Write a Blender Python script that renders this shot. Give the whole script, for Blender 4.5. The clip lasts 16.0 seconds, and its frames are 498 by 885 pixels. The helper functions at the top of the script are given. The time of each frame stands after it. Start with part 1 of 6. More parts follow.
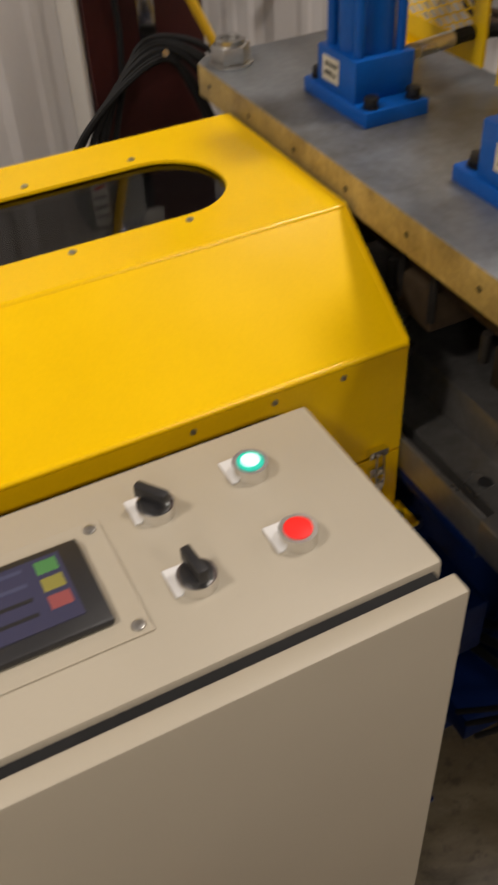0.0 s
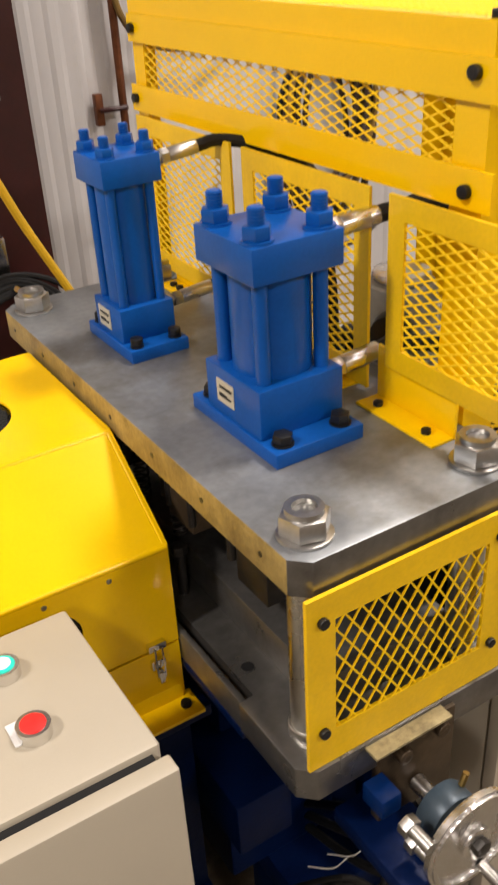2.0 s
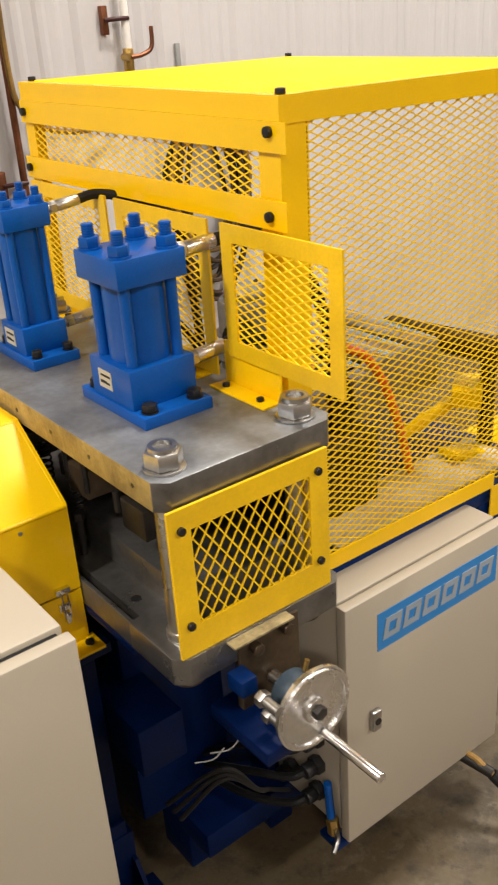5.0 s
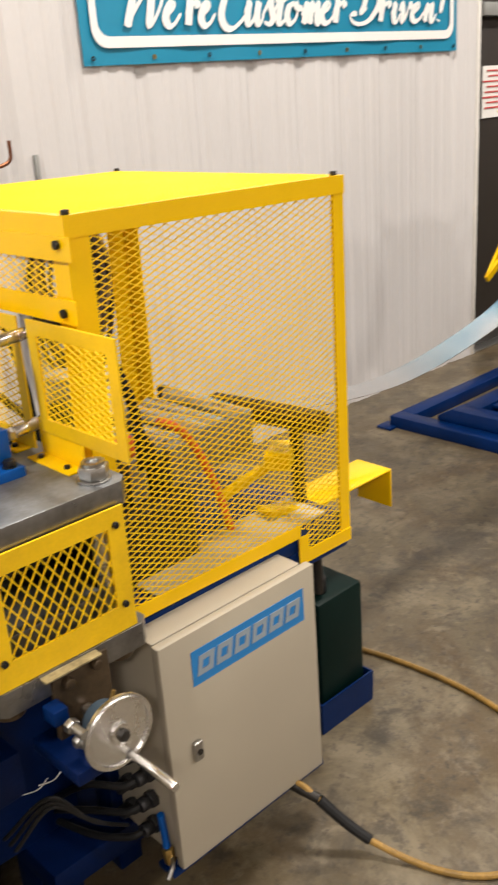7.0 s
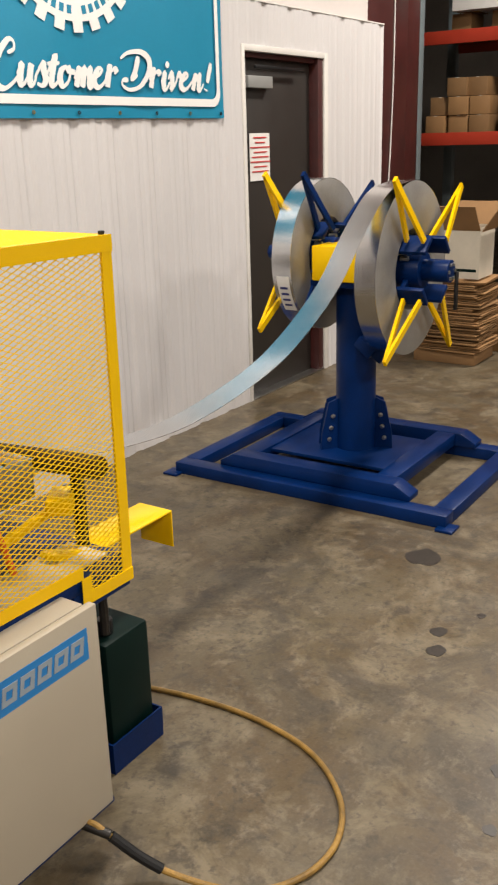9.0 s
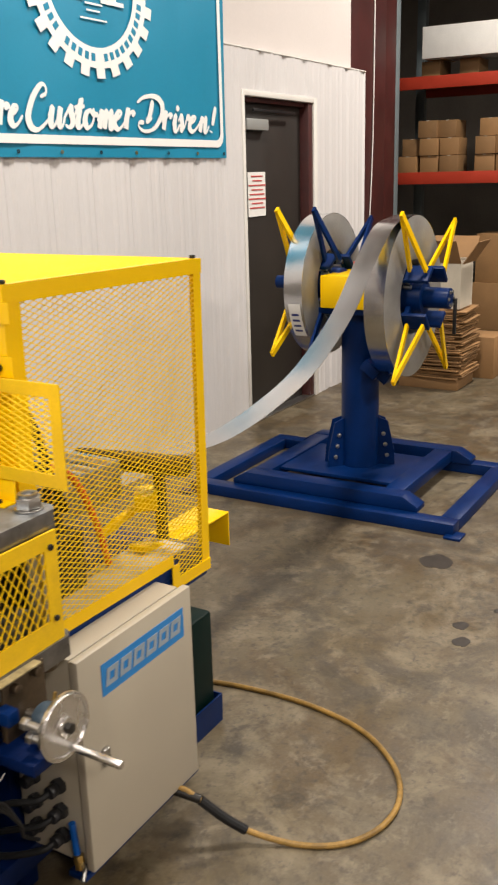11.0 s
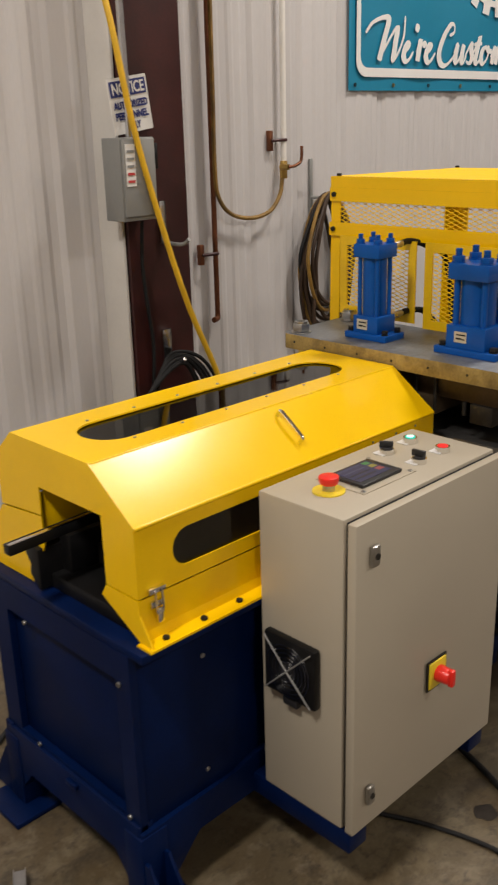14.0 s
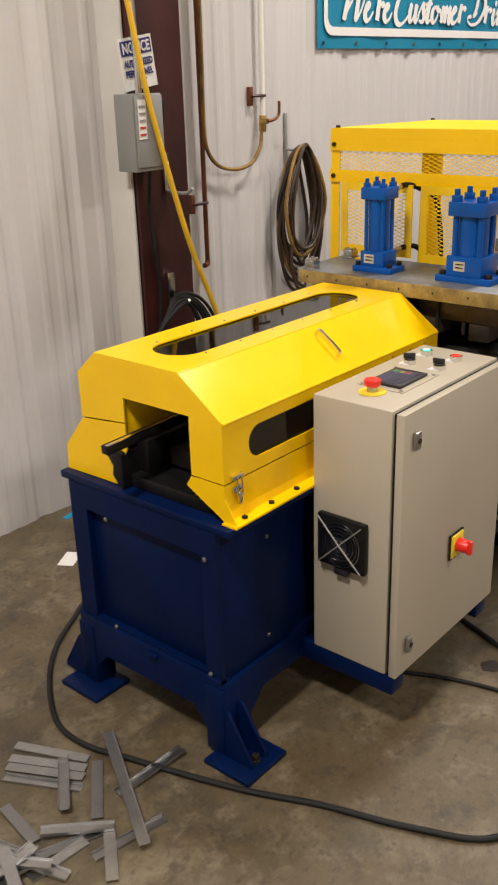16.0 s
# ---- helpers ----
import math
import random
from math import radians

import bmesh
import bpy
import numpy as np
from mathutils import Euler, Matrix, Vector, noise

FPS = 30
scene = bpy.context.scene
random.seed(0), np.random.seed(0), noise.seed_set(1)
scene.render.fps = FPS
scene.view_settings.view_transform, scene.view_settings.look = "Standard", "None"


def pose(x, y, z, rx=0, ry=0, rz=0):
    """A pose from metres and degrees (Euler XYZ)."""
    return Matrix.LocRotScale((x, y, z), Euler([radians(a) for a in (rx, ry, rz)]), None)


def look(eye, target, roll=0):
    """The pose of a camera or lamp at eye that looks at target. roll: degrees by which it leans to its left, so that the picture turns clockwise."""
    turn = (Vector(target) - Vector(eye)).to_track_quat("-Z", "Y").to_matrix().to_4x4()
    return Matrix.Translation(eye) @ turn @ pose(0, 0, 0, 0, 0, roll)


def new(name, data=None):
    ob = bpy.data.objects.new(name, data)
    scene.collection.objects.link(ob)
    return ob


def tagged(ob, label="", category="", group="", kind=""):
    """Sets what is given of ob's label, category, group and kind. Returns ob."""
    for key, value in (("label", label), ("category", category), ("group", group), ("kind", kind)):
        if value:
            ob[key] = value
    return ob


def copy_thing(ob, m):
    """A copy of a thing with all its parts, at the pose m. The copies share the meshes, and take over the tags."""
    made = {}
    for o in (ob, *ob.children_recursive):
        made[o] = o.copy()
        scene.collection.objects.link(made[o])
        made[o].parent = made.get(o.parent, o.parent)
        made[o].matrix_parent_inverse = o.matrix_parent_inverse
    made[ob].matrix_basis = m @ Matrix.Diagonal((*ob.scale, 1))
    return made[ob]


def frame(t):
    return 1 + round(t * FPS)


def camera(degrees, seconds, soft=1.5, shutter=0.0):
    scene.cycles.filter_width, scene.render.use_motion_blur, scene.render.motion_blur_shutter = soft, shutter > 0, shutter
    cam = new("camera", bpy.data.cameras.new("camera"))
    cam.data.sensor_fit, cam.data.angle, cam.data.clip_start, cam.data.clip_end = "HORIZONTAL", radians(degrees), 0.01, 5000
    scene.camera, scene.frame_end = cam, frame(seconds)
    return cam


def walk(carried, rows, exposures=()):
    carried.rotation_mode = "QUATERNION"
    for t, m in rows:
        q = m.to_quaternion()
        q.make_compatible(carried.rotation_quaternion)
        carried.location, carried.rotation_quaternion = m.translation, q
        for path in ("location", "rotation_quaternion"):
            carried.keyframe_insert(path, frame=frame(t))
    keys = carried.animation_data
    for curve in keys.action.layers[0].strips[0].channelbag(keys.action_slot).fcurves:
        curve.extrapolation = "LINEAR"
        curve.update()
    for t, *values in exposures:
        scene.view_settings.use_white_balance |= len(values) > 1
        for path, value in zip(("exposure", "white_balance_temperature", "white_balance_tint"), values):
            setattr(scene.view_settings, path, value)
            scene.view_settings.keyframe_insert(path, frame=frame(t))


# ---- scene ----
cam = camera(30.6, 16.0, soft=2.1, shutter=0.5)
EXPOSURES = [(0, -0.86, 6600, 12), (0.8, -0.82, 6550, 11), (1.2, -0.69, 6600, 13), (1.6, -0.38, 6650, 14), (2.6, -0.04, 6600, 13), (4, 0.0, 6550, 12), (7, 0.09, 6500, 10), (9, -0.03, 6500, 10),
             (11.5, 0.02, 6500, 10), (12.5, -0.22, 6500, 10), (13, -0.35, 6550, 11), (13.6, -0.7, 6550, 11), (14.5, -0.74, 6600, 12), (15.2, -0.44, 6600, 12), (16, -0.28, 6550, 11)]
PATH = [
    (0, (0.5, 0.309, 1.475), (1.122, 1.663, 0.14), -3.3),
    (0.5, (0.529, 0.291, 1.495), (1.307, 1.662, 0.265), -3.1),
    (1, (0.569, 0.261, 1.525), (1.416, 1.637, 0.348), -3.5),
    (1.5, (0.598, 0.199, 1.538), (1.472, 1.6, 0.41), -3.3),
    (2, (0.624, 0.132, 1.559), (1.501, 1.618, 0.548), -3.4),
    (2.5, (0.632, 0.087, 1.567), (1.509, 1.615, 0.622), -2.9),
    (3, (0.633, 0.061, 1.564), (1.499, 1.611, 0.644), -3.4),
    (3.5, (0.587, 0.032, 1.566), (1.505, 1.559, 0.656), -3.4),
    (4, (0.517, -0.032, 1.563), (1.528, 1.436, 0.656), -3.7),
    (4.2, (0.497, -0.061, 1.566), (1.552, 1.379, 0.665), -3.7),
    (6.3, (0.493, -0.395, 1.59), (1.576, 1.093, 0.807), -4.8),
    (6.5, (0.489, -0.422, 1.599), (1.623, 1.042, 0.842), -4.7),
    (7, (0.495, -0.489, 1.624), (1.755, 0.888, 0.905), -4.2),
    (7.5, (0.486, -0.52, 1.629), (1.859, 0.761, 0.942), -3.1),
    (8, (0.478, -0.553, 1.636), (1.938, 0.64, 0.968), -2.5),
    (8.5, (0.46, -0.578, 1.639), (1.999, 0.521, 0.99), -1.8),
    (9, (0.437, -0.591, 1.644), (2.014, 0.461, 1.008), -1.7),
    (9.2, (0.438, -0.589, 1.64), (2.027, 0.447, 1.006), -1.5),
    (11.5, (-0.11, -0.466, 1.65), (1.541, 0.525, 1.11), -1.9),
    (12, (-0.263, -0.427, 1.674), (1.302, 0.695, 1.131), -1.2),
    (12.5, (-0.427, -0.304, 1.651), (1.093, 0.868, 1.09), -1.7),
    (13, (-0.594, -0.243, 1.639), (0.871, 0.973, 1.026), -1.1),
    (13.5, (-0.757, -0.303, 1.612), (0.618, 1.004, 0.977), -1.1),
    (14, (-0.901, -0.322, 1.619), (0.413, 1.034, 0.957), -1.6),
    (14.5, (-1.065, -0.269, 1.62), (0.275, 1.051, 0.941), -1.9),
    (15, (-1.214, -0.228, 1.61), (0.176, 1.004, 0.869), -2.9),
    (15.5, (-1.295, -0.276, 1.62), (0.13, 0.909, 0.869), -0.8),
    (16, (-1.38, -0.347, 1.631), (0.024, 0.867, 0.885), -1.8),
]
walk(cam, [(t, look(eye, target, roll)) for t, eye, target, roll in PATH], EXPOSURES)

# ---- world and lamps ----
world = bpy.data.worlds.new("world")
world.use_nodes = True
world.node_tree.nodes["Background"].inputs[0].default_value = (0.9, 0.85, 0.8, 1)
world.node_tree.nodes["Background"].inputs[1].default_value = 0.05
scene.world = world


def ceiling_lamp(x, y, power, sx=0.6, sy=0.5, z=4.75):
    data = bpy.data.lights.new("high_bay_lamp", "AREA")
    data.shape, data.size, data.size_y = "RECTANGLE", sx, sy
    data.energy, data.color = power, (1.0, 0.925, 0.84)
    ob = new("high_bay_lamp", data)
    ob.matrix_world = pose(x, y, z)
    return ob


for lx, ly, power in ((-2.2, 0.55, 265), (2.85, 0.85, 165), (7.4, 0.42, 250), (-2.2, -3.9, 200), (2.85, -3.9, 190), (7.4, -3.9, 200)):
    ceiling_lamp(lx, ly, power)

# ---- materials ----


def material(name, color, rough=0.5, metal=0.0, var=0.12, scale=6.0, grain=60.0, bump=0.05, dark=None, dark_amount=0.0, coat=0.0, spec=0.5,
             rough_var=0.1, stretch=(1, 1, 1), random_tint=0.0):
    """A principled material with wear at two scales: broad stains and fine grain."""
    m = bpy.data.materials.new(name)
    m.use_nodes = True
    nt = m.node_tree
    n, l = nt.nodes, nt.links
    b = n["Principled BSDF"]
    b.inputs["Metallic"].default_value = metal
    b.inputs["Coat Weight"].default_value = coat
    b.inputs["Coat Roughness"].default_value = 0.12
    b.inputs["Specular IOR Level"].default_value = spec
    tc = n.new("ShaderNodeNewGeometry")
    mp = n.new("ShaderNodeMapping")
    mp.inputs["Scale"].default_value = stretch
    l.new(tc.outputs["Position"], mp.inputs["Vector"])
    big, fine = n.new("ShaderNodeTexNoise"), n.new("ShaderNodeTexNoise")
    big.inputs["Scale"].default_value, big.inputs["Detail"].default_value, big.inputs["Roughness"].default_value = scale, 6, 0.6
    fine.inputs["Scale"].default_value, fine.inputs["Detail"].default_value = grain, 4
    for t in (big, fine):
        l.new(mp.outputs["Vector"], t.inputs["Vector"])
    ramp = n.new("ShaderNodeValToRGB")
    c = Vector(color)
    lo, hi = c * (1 - var), c * (1 + var)
    ramp.color_ramp.elements[0].position, ramp.color_ramp.elements[1].position = 0.3, 0.7
    ramp.color_ramp.elements[0].color, ramp.color_ramp.elements[1].color = (*lo, 1), (*hi, 1)
    l.new(big.outputs["Fac"], ramp.inputs["Fac"])
    mix = n.new("ShaderNodeMix")
    mix.data_type, mix.blend_type = "RGBA", "MULTIPLY"
    mix.inputs[0].default_value = min(1.0, var * 2.2)
    l.new(ramp.outputs["Color"], mix.inputs[6])
    gr = n.new("ShaderNodeValToRGB")
    gr.color_ramp.elements[0].position, gr.color_ramp.elements[1].position = 0.35, 0.65
    gr.color_ramp.elements[0].color = (0.72, 0.72, 0.72, 1)
    l.new(fine.outputs["Fac"], gr.inputs["Fac"])
    l.new(gr.outputs["Color"], mix.inputs[7])
    out = mix.outputs[2]
    if dark is not None:
        st = n.new("ShaderNodeTexNoise")
        st.inputs["Scale"].default_value, st.inputs["Detail"].default_value = scale * 0.55, 8
        st.inputs["Roughness"].default_value = 0.68
        l.new(mp.outputs["Vector"], st.inputs["Vector"])
        sr = n.new("ShaderNodeValToRGB")
        sr.color_ramp.elements[0].position, sr.color_ramp.elements[1].position = 0.48, 0.68
        sr.color_ramp.elements[1].color = (dark_amount,) * 3 + (1,)
        sr.color_ramp.elements[0].color = (0, 0, 0, 1)
        l.new(st.outputs["Fac"], sr.inputs["Fac"])
        m2 = n.new("ShaderNodeMix")
        m2.data_type = "RGBA"
        l.new(sr.outputs["Color"], m2.inputs[0])
        l.new(out, m2.inputs[6])
        m2.inputs[7].default_value = (*dark, 1)
        out = m2.outputs[2]
    if random_tint:
        oi = n.new("ShaderNodeObjectInfo")
        mr = n.new("ShaderNodeMapRange")
        mr.inputs[3].default_value, mr.inputs[4].default_value = 1 - random_tint, 1 + random_tint
        l.new(oi.outputs["Random"], mr.inputs[0])
        m3 = n.new("ShaderNodeVectorMath")
        m3.operation = "SCALE"
        l.new(out, m3.inputs[0])
        l.new(mr.outputs[0], m3.inputs["Scale"])
        out = m3.outputs[0]
    l.new(out, b.inputs["Base Color"])
    rr = n.new("ShaderNodeMapRange")
    rr.inputs[3].default_value, rr.inputs[4].default_value = max(0.02, rough - rough_var), min(1, rough + rough_var)
    l.new(big.outputs["Fac"], rr.inputs[0])
    l.new(rr.outputs[0], b.inputs["Roughness"])
    if bump:
        bp = n.new("ShaderNodeBump")
        bp.inputs["Strength"].default_value, bp.inputs["Distance"].default_value = bump, 0.004
        l.new(fine.outputs["Fac"], bp.inputs["Height"])
        l.new(bp.outputs["Normal"], b.inputs["Normal"])
    return m


def glowing(name, color, strength):
    m = bpy.data.materials.new(name)
    m.use_nodes = True
    b = m.node_tree.nodes["Principled BSDF"]
    b.inputs["Base Color"].default_value = (*color, 1)
    b.inputs["Emission Color"].default_value = (*color, 1)
    b.inputs["Emission Strength"].default_value = strength
    return m


YELLOW = material("yellow_enamel", (0.9, 0.556, 0.002), 0.22, 0, 0.05, 3, 300, 0.03, coat=0.06, spec=0.3)
YELLOW_MESH = material("yellow_painted_mesh", (0.9, 0.578, 0.004), 0.55, 0, 0.05, 6, 200, 0.0, spec=0.25)
YELLOW_WORN = material("yellow_enamel_worn", (0.86, 0.54, 0.004), 0.4, 0, 0.1, 9, 200, 0.06, dark=(0.45, 0.25, 0.02), dark_amount=0.3)
BLUE = material("blue_enamel", (0.0015, 0.075, 0.34), 0.34, 0, 0.14, 8, 220, 0.05, coat=0.05, spec=0.22)
NAVY = material("navy_enamel", (0.0004, 0.0075, 0.047), 0.4, 0, 0.22, 5, 160, 0.08, spec=0.14)
NAVY_REEL = material("navy_enamel_decoiler", (0.0004, 0.016, 0.088), 0.38, 0, 0.2, 5, 160, 0.06, spec=0.16)
BEIGE = material("beige_powder_coat", (0.42, 0.375, 0.293), 0.48, 0, 0.04, 2.5, 900, 0.09)
STEEL = material("ground_steel_plate", (0.29, 0.31, 0.33), 0.47, 0.75, 0.2, 7, 90, 0.03, dark=(0.13, 0.115, 0.085), dark_amount=0.8, rough_var=0.16)
# STEEL_LOW: the plate steel, oilier, with the press's inner shade put into its colour
STEEL_LOW = material("shaded_oily_steel", (0.25, 0.245, 0.235), 0.31, 0.85, 0.2, 8, 90, 0.03, dark=(0.07, 0.064, 0.058), dark_amount=0.75, rough_var=0.12)
STEEL_EDGE = material("flame_cut_edge", (0.37, 0.27, 0.09), 0.55, 0.25, 0.3, 20, 140, 0.2, dark=(0.13, 0.085, 0.03), dark_amount=0.75)
BRIGHT = material("bright_steel", (0.62, 0.61, 0.58), 0.28, 1.0, 0.08, 14, 160, 0.02, rough_var=0.1)
ZINC = material("zinc_plated", (0.46, 0.455, 0.44), 0.34, 1.0, 0.12, 40, 200, 0.04)
GALV = material("galvanised_strip", (0.66, 0.67, 0.68), 0.2, 1.0, 0.06, 9, 120, 0.015, rough_var=0.07)
COILSIDE = material("coil_edge", (0.34, 0.335, 0.32), 0.5, 0.6, 0.12, 8, 160, 0.05)
DARKSTEEL = material("oiled_dark_steel", (0.03, 0.027, 0.024), 0.4, 0.5, 0.3, 16, 120, 0.08)
TARNISH = material("tarnished_steel", (0.085, 0.058, 0.033), 0.45, 0.5, 0.3, 14, 120, 0.08)
BLACK = material("black_oxide", (0.012, 0.012, 0.013), 0.4, 0.3, 0.2, 30, 200, 0.05)
OILBLACK = material("oily_black_tooling", (0.006, 0.006, 0.0065), 0.4, 0, 0.2, 30, 200, 0.05, spec=0.25)
PLASTIC = material("black_plastic", (0.014, 0.014, 0.016), 0.45, 0, 0.1, 20, 300, 0.04)
RUBBER = material("black_rubber", (0.009, 0.009, 0.0095), 0.62, 0, 0.25, 20, 200, 0.06, spec=0.3)
CHROME = material("chrome", (0.75, 0.74, 0.72), 0.14, 1.0, 0.03, 20, 200, 0.0, rough_var=0.05)
ALU = material("polished_aluminium", (0.74, 0.73, 0.71), 0.26, 1.0, 0.06, 15, 130, 0.03, rough_var=0.1)
WIRE = material("dull_bright_wire", (0.45, 0.45, 0.44), 0.35, 0.7, 0.05, 20, 200, 0.0)
REDP = material("red_plastic", (0.75, 0.025, 0.015), 0.35, 0, 0.03, 20, 200, 0.0)
WHITEP = material("white_plastic", (0.72, 0.72, 0.72), 0.4, 0, 0.03, 20, 200, 0.0)
YELLOWP = material("yellow_plastic", (0.78, 0.6, 0.03), 0.4, 0, 0.03, 20, 200, 0.0)
ORANGE = material("orange_hose", (0.75, 0.12, 0.015), 0.45, 0, 0.05, 20, 200, 0.0)
WALL = material("white_wall_sheet", (0.585, 0.568, 0.565), 0.5, 0, 0.04, 1.6, 120, 0.02, dark=(0.48, 0.455, 0.44), dark_amount=0.22, stretch=(1, 1, 0.35))
WALL_UP = material("white_upper_wall", (0.56, 0.515, 0.49), 0.65, 0, 0.04, 1.2, 60, 0.05)
OXIDE = material("red_oxide_steel", (0.05, 0.009, 0.008), 0.48, 0, 0.25, 5, 90, 0.06, dark=(0.02, 0.008, 0.008), dark_amount=0.6)
DOORM = material("dark_brown_door", (0.02, 0.016, 0.013), 0.5, 0, 0.12, 3, 90, 0.03)
PIPEWHITE = material("white_pipe_plastic", (0.8, 0.78, 0.73), 0.4, 0, 0.05, 8, 90, 0.02)
TRIM = material("white_trim", (0.66, 0.64, 0.6), 0.45, 0, 0.04, 5, 90, 0.02)
GREEN = material("dark_green_tank", (0.001, 0.011, 0.009), 0.5, 0, 0.15, 6, 120, 0.05, spec=0.15)
BANNER = material("teal_vinyl_banner", (0.008, 0.215, 0.36), 0.42, 0, 0.05, 1.8, 60, 0.02)
INK = material("white_print", (0.78, 0.78, 0.76), 0.45, 0, 0.02, 4, 60, 0.0)
NAVYINK = material("navy_print", (0.02, 0.03, 0.16), 0.5, 0, 0.05, 20, 60, 0.0)
REDINK = material("red_print", (0.5, 0.05, 0.05), 0.5, 0, 0.05, 20, 60, 0.0)
PAPER = material("white_paper", (0.72, 0.71, 0.68), 0.7, 0, 0.04, 10, 80, 0.02)
LABELBLUE = material("blue_sticker", (0.02, 0.22, 0.58), 0.35, 0, 0.04, 8, 80, 0.0)
LABELGREY = material("grey_sticker_print", (0.3, 0.36, 0.42), 0.4, 0, 0.04, 8, 80, 0.0)
PLATE = material("printed_nameplate", (0.55, 0.52, 0.42), 0.4, 0.2, 0.05, 40, 200, 0.0)
COPPER = material("tarnished_copper", (0.2, 0.075, 0.035), 0.45, 0.75, 0.3, 18, 120, 0.05)
BRASS = material("brass", (0.5, 0.33, 0.1), 0.35, 0.9, 0.15, 30, 120, 0.03)
WORNBRASS = material("worn_brass_scale", (0.4, 0.34, 0.19), 0.45, 0.3, 0.25, 60, 200, 0.03, dark=(0.12, 0.1, 0.06), dark_amount=0.7)
GREYBOX = material("grey_enclosure", (0.26, 0.265, 0.255), 0.5, 0.1, 0.06, 6, 200, 0.03)
HOSEYEL = material("yellow_air_hose", (0.75, 0.45, 0.02), 0.5, 0, 0.12, 12, 160, 0.05)
HOSEOLD = material("soiled_yellow_hose", (0.27, 0.155, 0.03), 0.5, 0, 0.35, 14, 160, 0.06, dark=(0.1, 0.06, 0.02), dark_amount=0.7)
HOSEBRN = material("brown_air_hose", (0.05, 0.027, 0.014), 0.5, 0, 0.4, 10, 120, 0.05, random_tint=0.3)
CARD = material("cardboard", (0.24, 0.13, 0.05), 0.75, 0, 0.1, 5, 120, 0.05, random_tint=0.2)
CARDPALE = material("pale_cardboard", (0.52, 0.47, 0.38), 0.75, 0, 0.08, 5, 120, 0.05)
RACKRED = material("rack_orange_beam", (0.42, 0.04, 0.018), 0.5, 0, 0.1, 5, 90, 0.03)
RACKGREY = material("rack_grey_post", (0.13, 0.16, 0.17), 0.5, 0, 0.1, 5, 90, 0.03)
OFFCUT = material("steel_offcut", (0.4, 0.4, 0.4), 0.34, 1.0, 0.1, 25, 160, 0.03, random_tint=0.3)
MOTORGREY = material("grey_motor_paint", (0.2, 0.2, 0.19), 0.5, 0.1, 0.15, 12, 120, 0.05)


def concrete():
    """Old slab: brown and grey clouds, pale rubbed patches, dark spots and fine speckle."""
    m = bpy.data.materials.new("stained_concrete_floor")
    m.use_nodes = True
    n, l = m.node_tree.nodes, m.node_tree.links
    b = n["Principled BSDF"]
    geo = n.new("ShaderNodeNewGeometry")

    def cloud(scale, detail, rough, lo, hi, warp=0.0):
        t = n.new("ShaderNodeTexNoise")
        t.inputs["Scale"].default_value, t.inputs["Detail"].default_value, t.inputs["Roughness"].default_value = scale, detail, rough
        t.inputs["Distortion"].default_value = warp
        l.new(geo.outputs["Position"], t.inputs["Vector"])
        r = n.new("ShaderNodeMapRange")
        r.inputs[1].default_value, r.inputs[2].default_value = lo, hi
        l.new(t.outputs["Fac"], r.inputs[0])
        return r.outputs[0]

    def blend(fac, a, c, gain=1.0):
        mx = n.new("ShaderNodeMix")
        mx.data_type = "RGBA"
        g = n.new("ShaderNodeMath")
        g.operation, g.use_clamp = "MULTIPLY", True
        g.inputs[1].default_value = gain
        l.new(fac, g.inputs[0])
        l.new(g.outputs[0], mx.inputs[0])
        if isinstance(a, tuple):
            mx.inputs[6].default_value = (*a, 1)
        else:
            l.new(a, mx.inputs[6])
        mx.inputs[7].default_value = (*c, 1)
        return mx.outputs[2]

    c = blend(cloud(1.5, 9, 0.62, 0.42, 0.58, 0.5), (0.102, 0.08, 0.047), (0.08, 0.055, 0.027))
    c = blend(cloud(3.1, 12, 0.72, 0.5, 0.62, 0.4), c, (0.17, 0.138, 0.088), 0.85)
    c = blend(cloud(2.2, 12, 0.74, 0.5, 0.62, 0.9), c, (0.042, 0.035, 0.026), 0.65)
    c = blend(cloud(8, 10, 0.72, 0.53, 0.64, 0.3), c, (0.04, 0.032, 0.022), 0.75)
    c = blend(cloud(10, 10, 0.72, 0.54, 0.66, 0.3), c, (0.19, 0.155, 0.104), 0.6)
    c = blend(cloud(34, 6, 0.65, 0.54, 0.66), c, (0.036, 0.029, 0.021), 0.65)
    c = blend(cloud(90, 4, 0.6, 0.5, 0.75), c, (0.16, 0.128, 0.09), 0.25)
    l.new(c, b.inputs["Base Color"])
    rr = n.new("ShaderNodeMapRange")
    rr.inputs[3].default_value, rr.inputs[4].default_value = 0.3, 0.62
    l.new(cloud(5, 6, 0.6, 0.3, 0.7), rr.inputs[0])
    l.new(rr.outputs[0], b.inputs["Roughness"])
    bp = n.new("ShaderNodeBump")
    bp.inputs["Strength"].default_value, bp.inputs["Distance"].default_value = 0.12, 0.004
    l.new(cloud(60, 6, 0.6, 0.2, 0.8), bp.inputs["Height"])
    l.new(bp.outputs["Normal"], b.inputs["Normal"])
    return m


FLOOR = concrete()


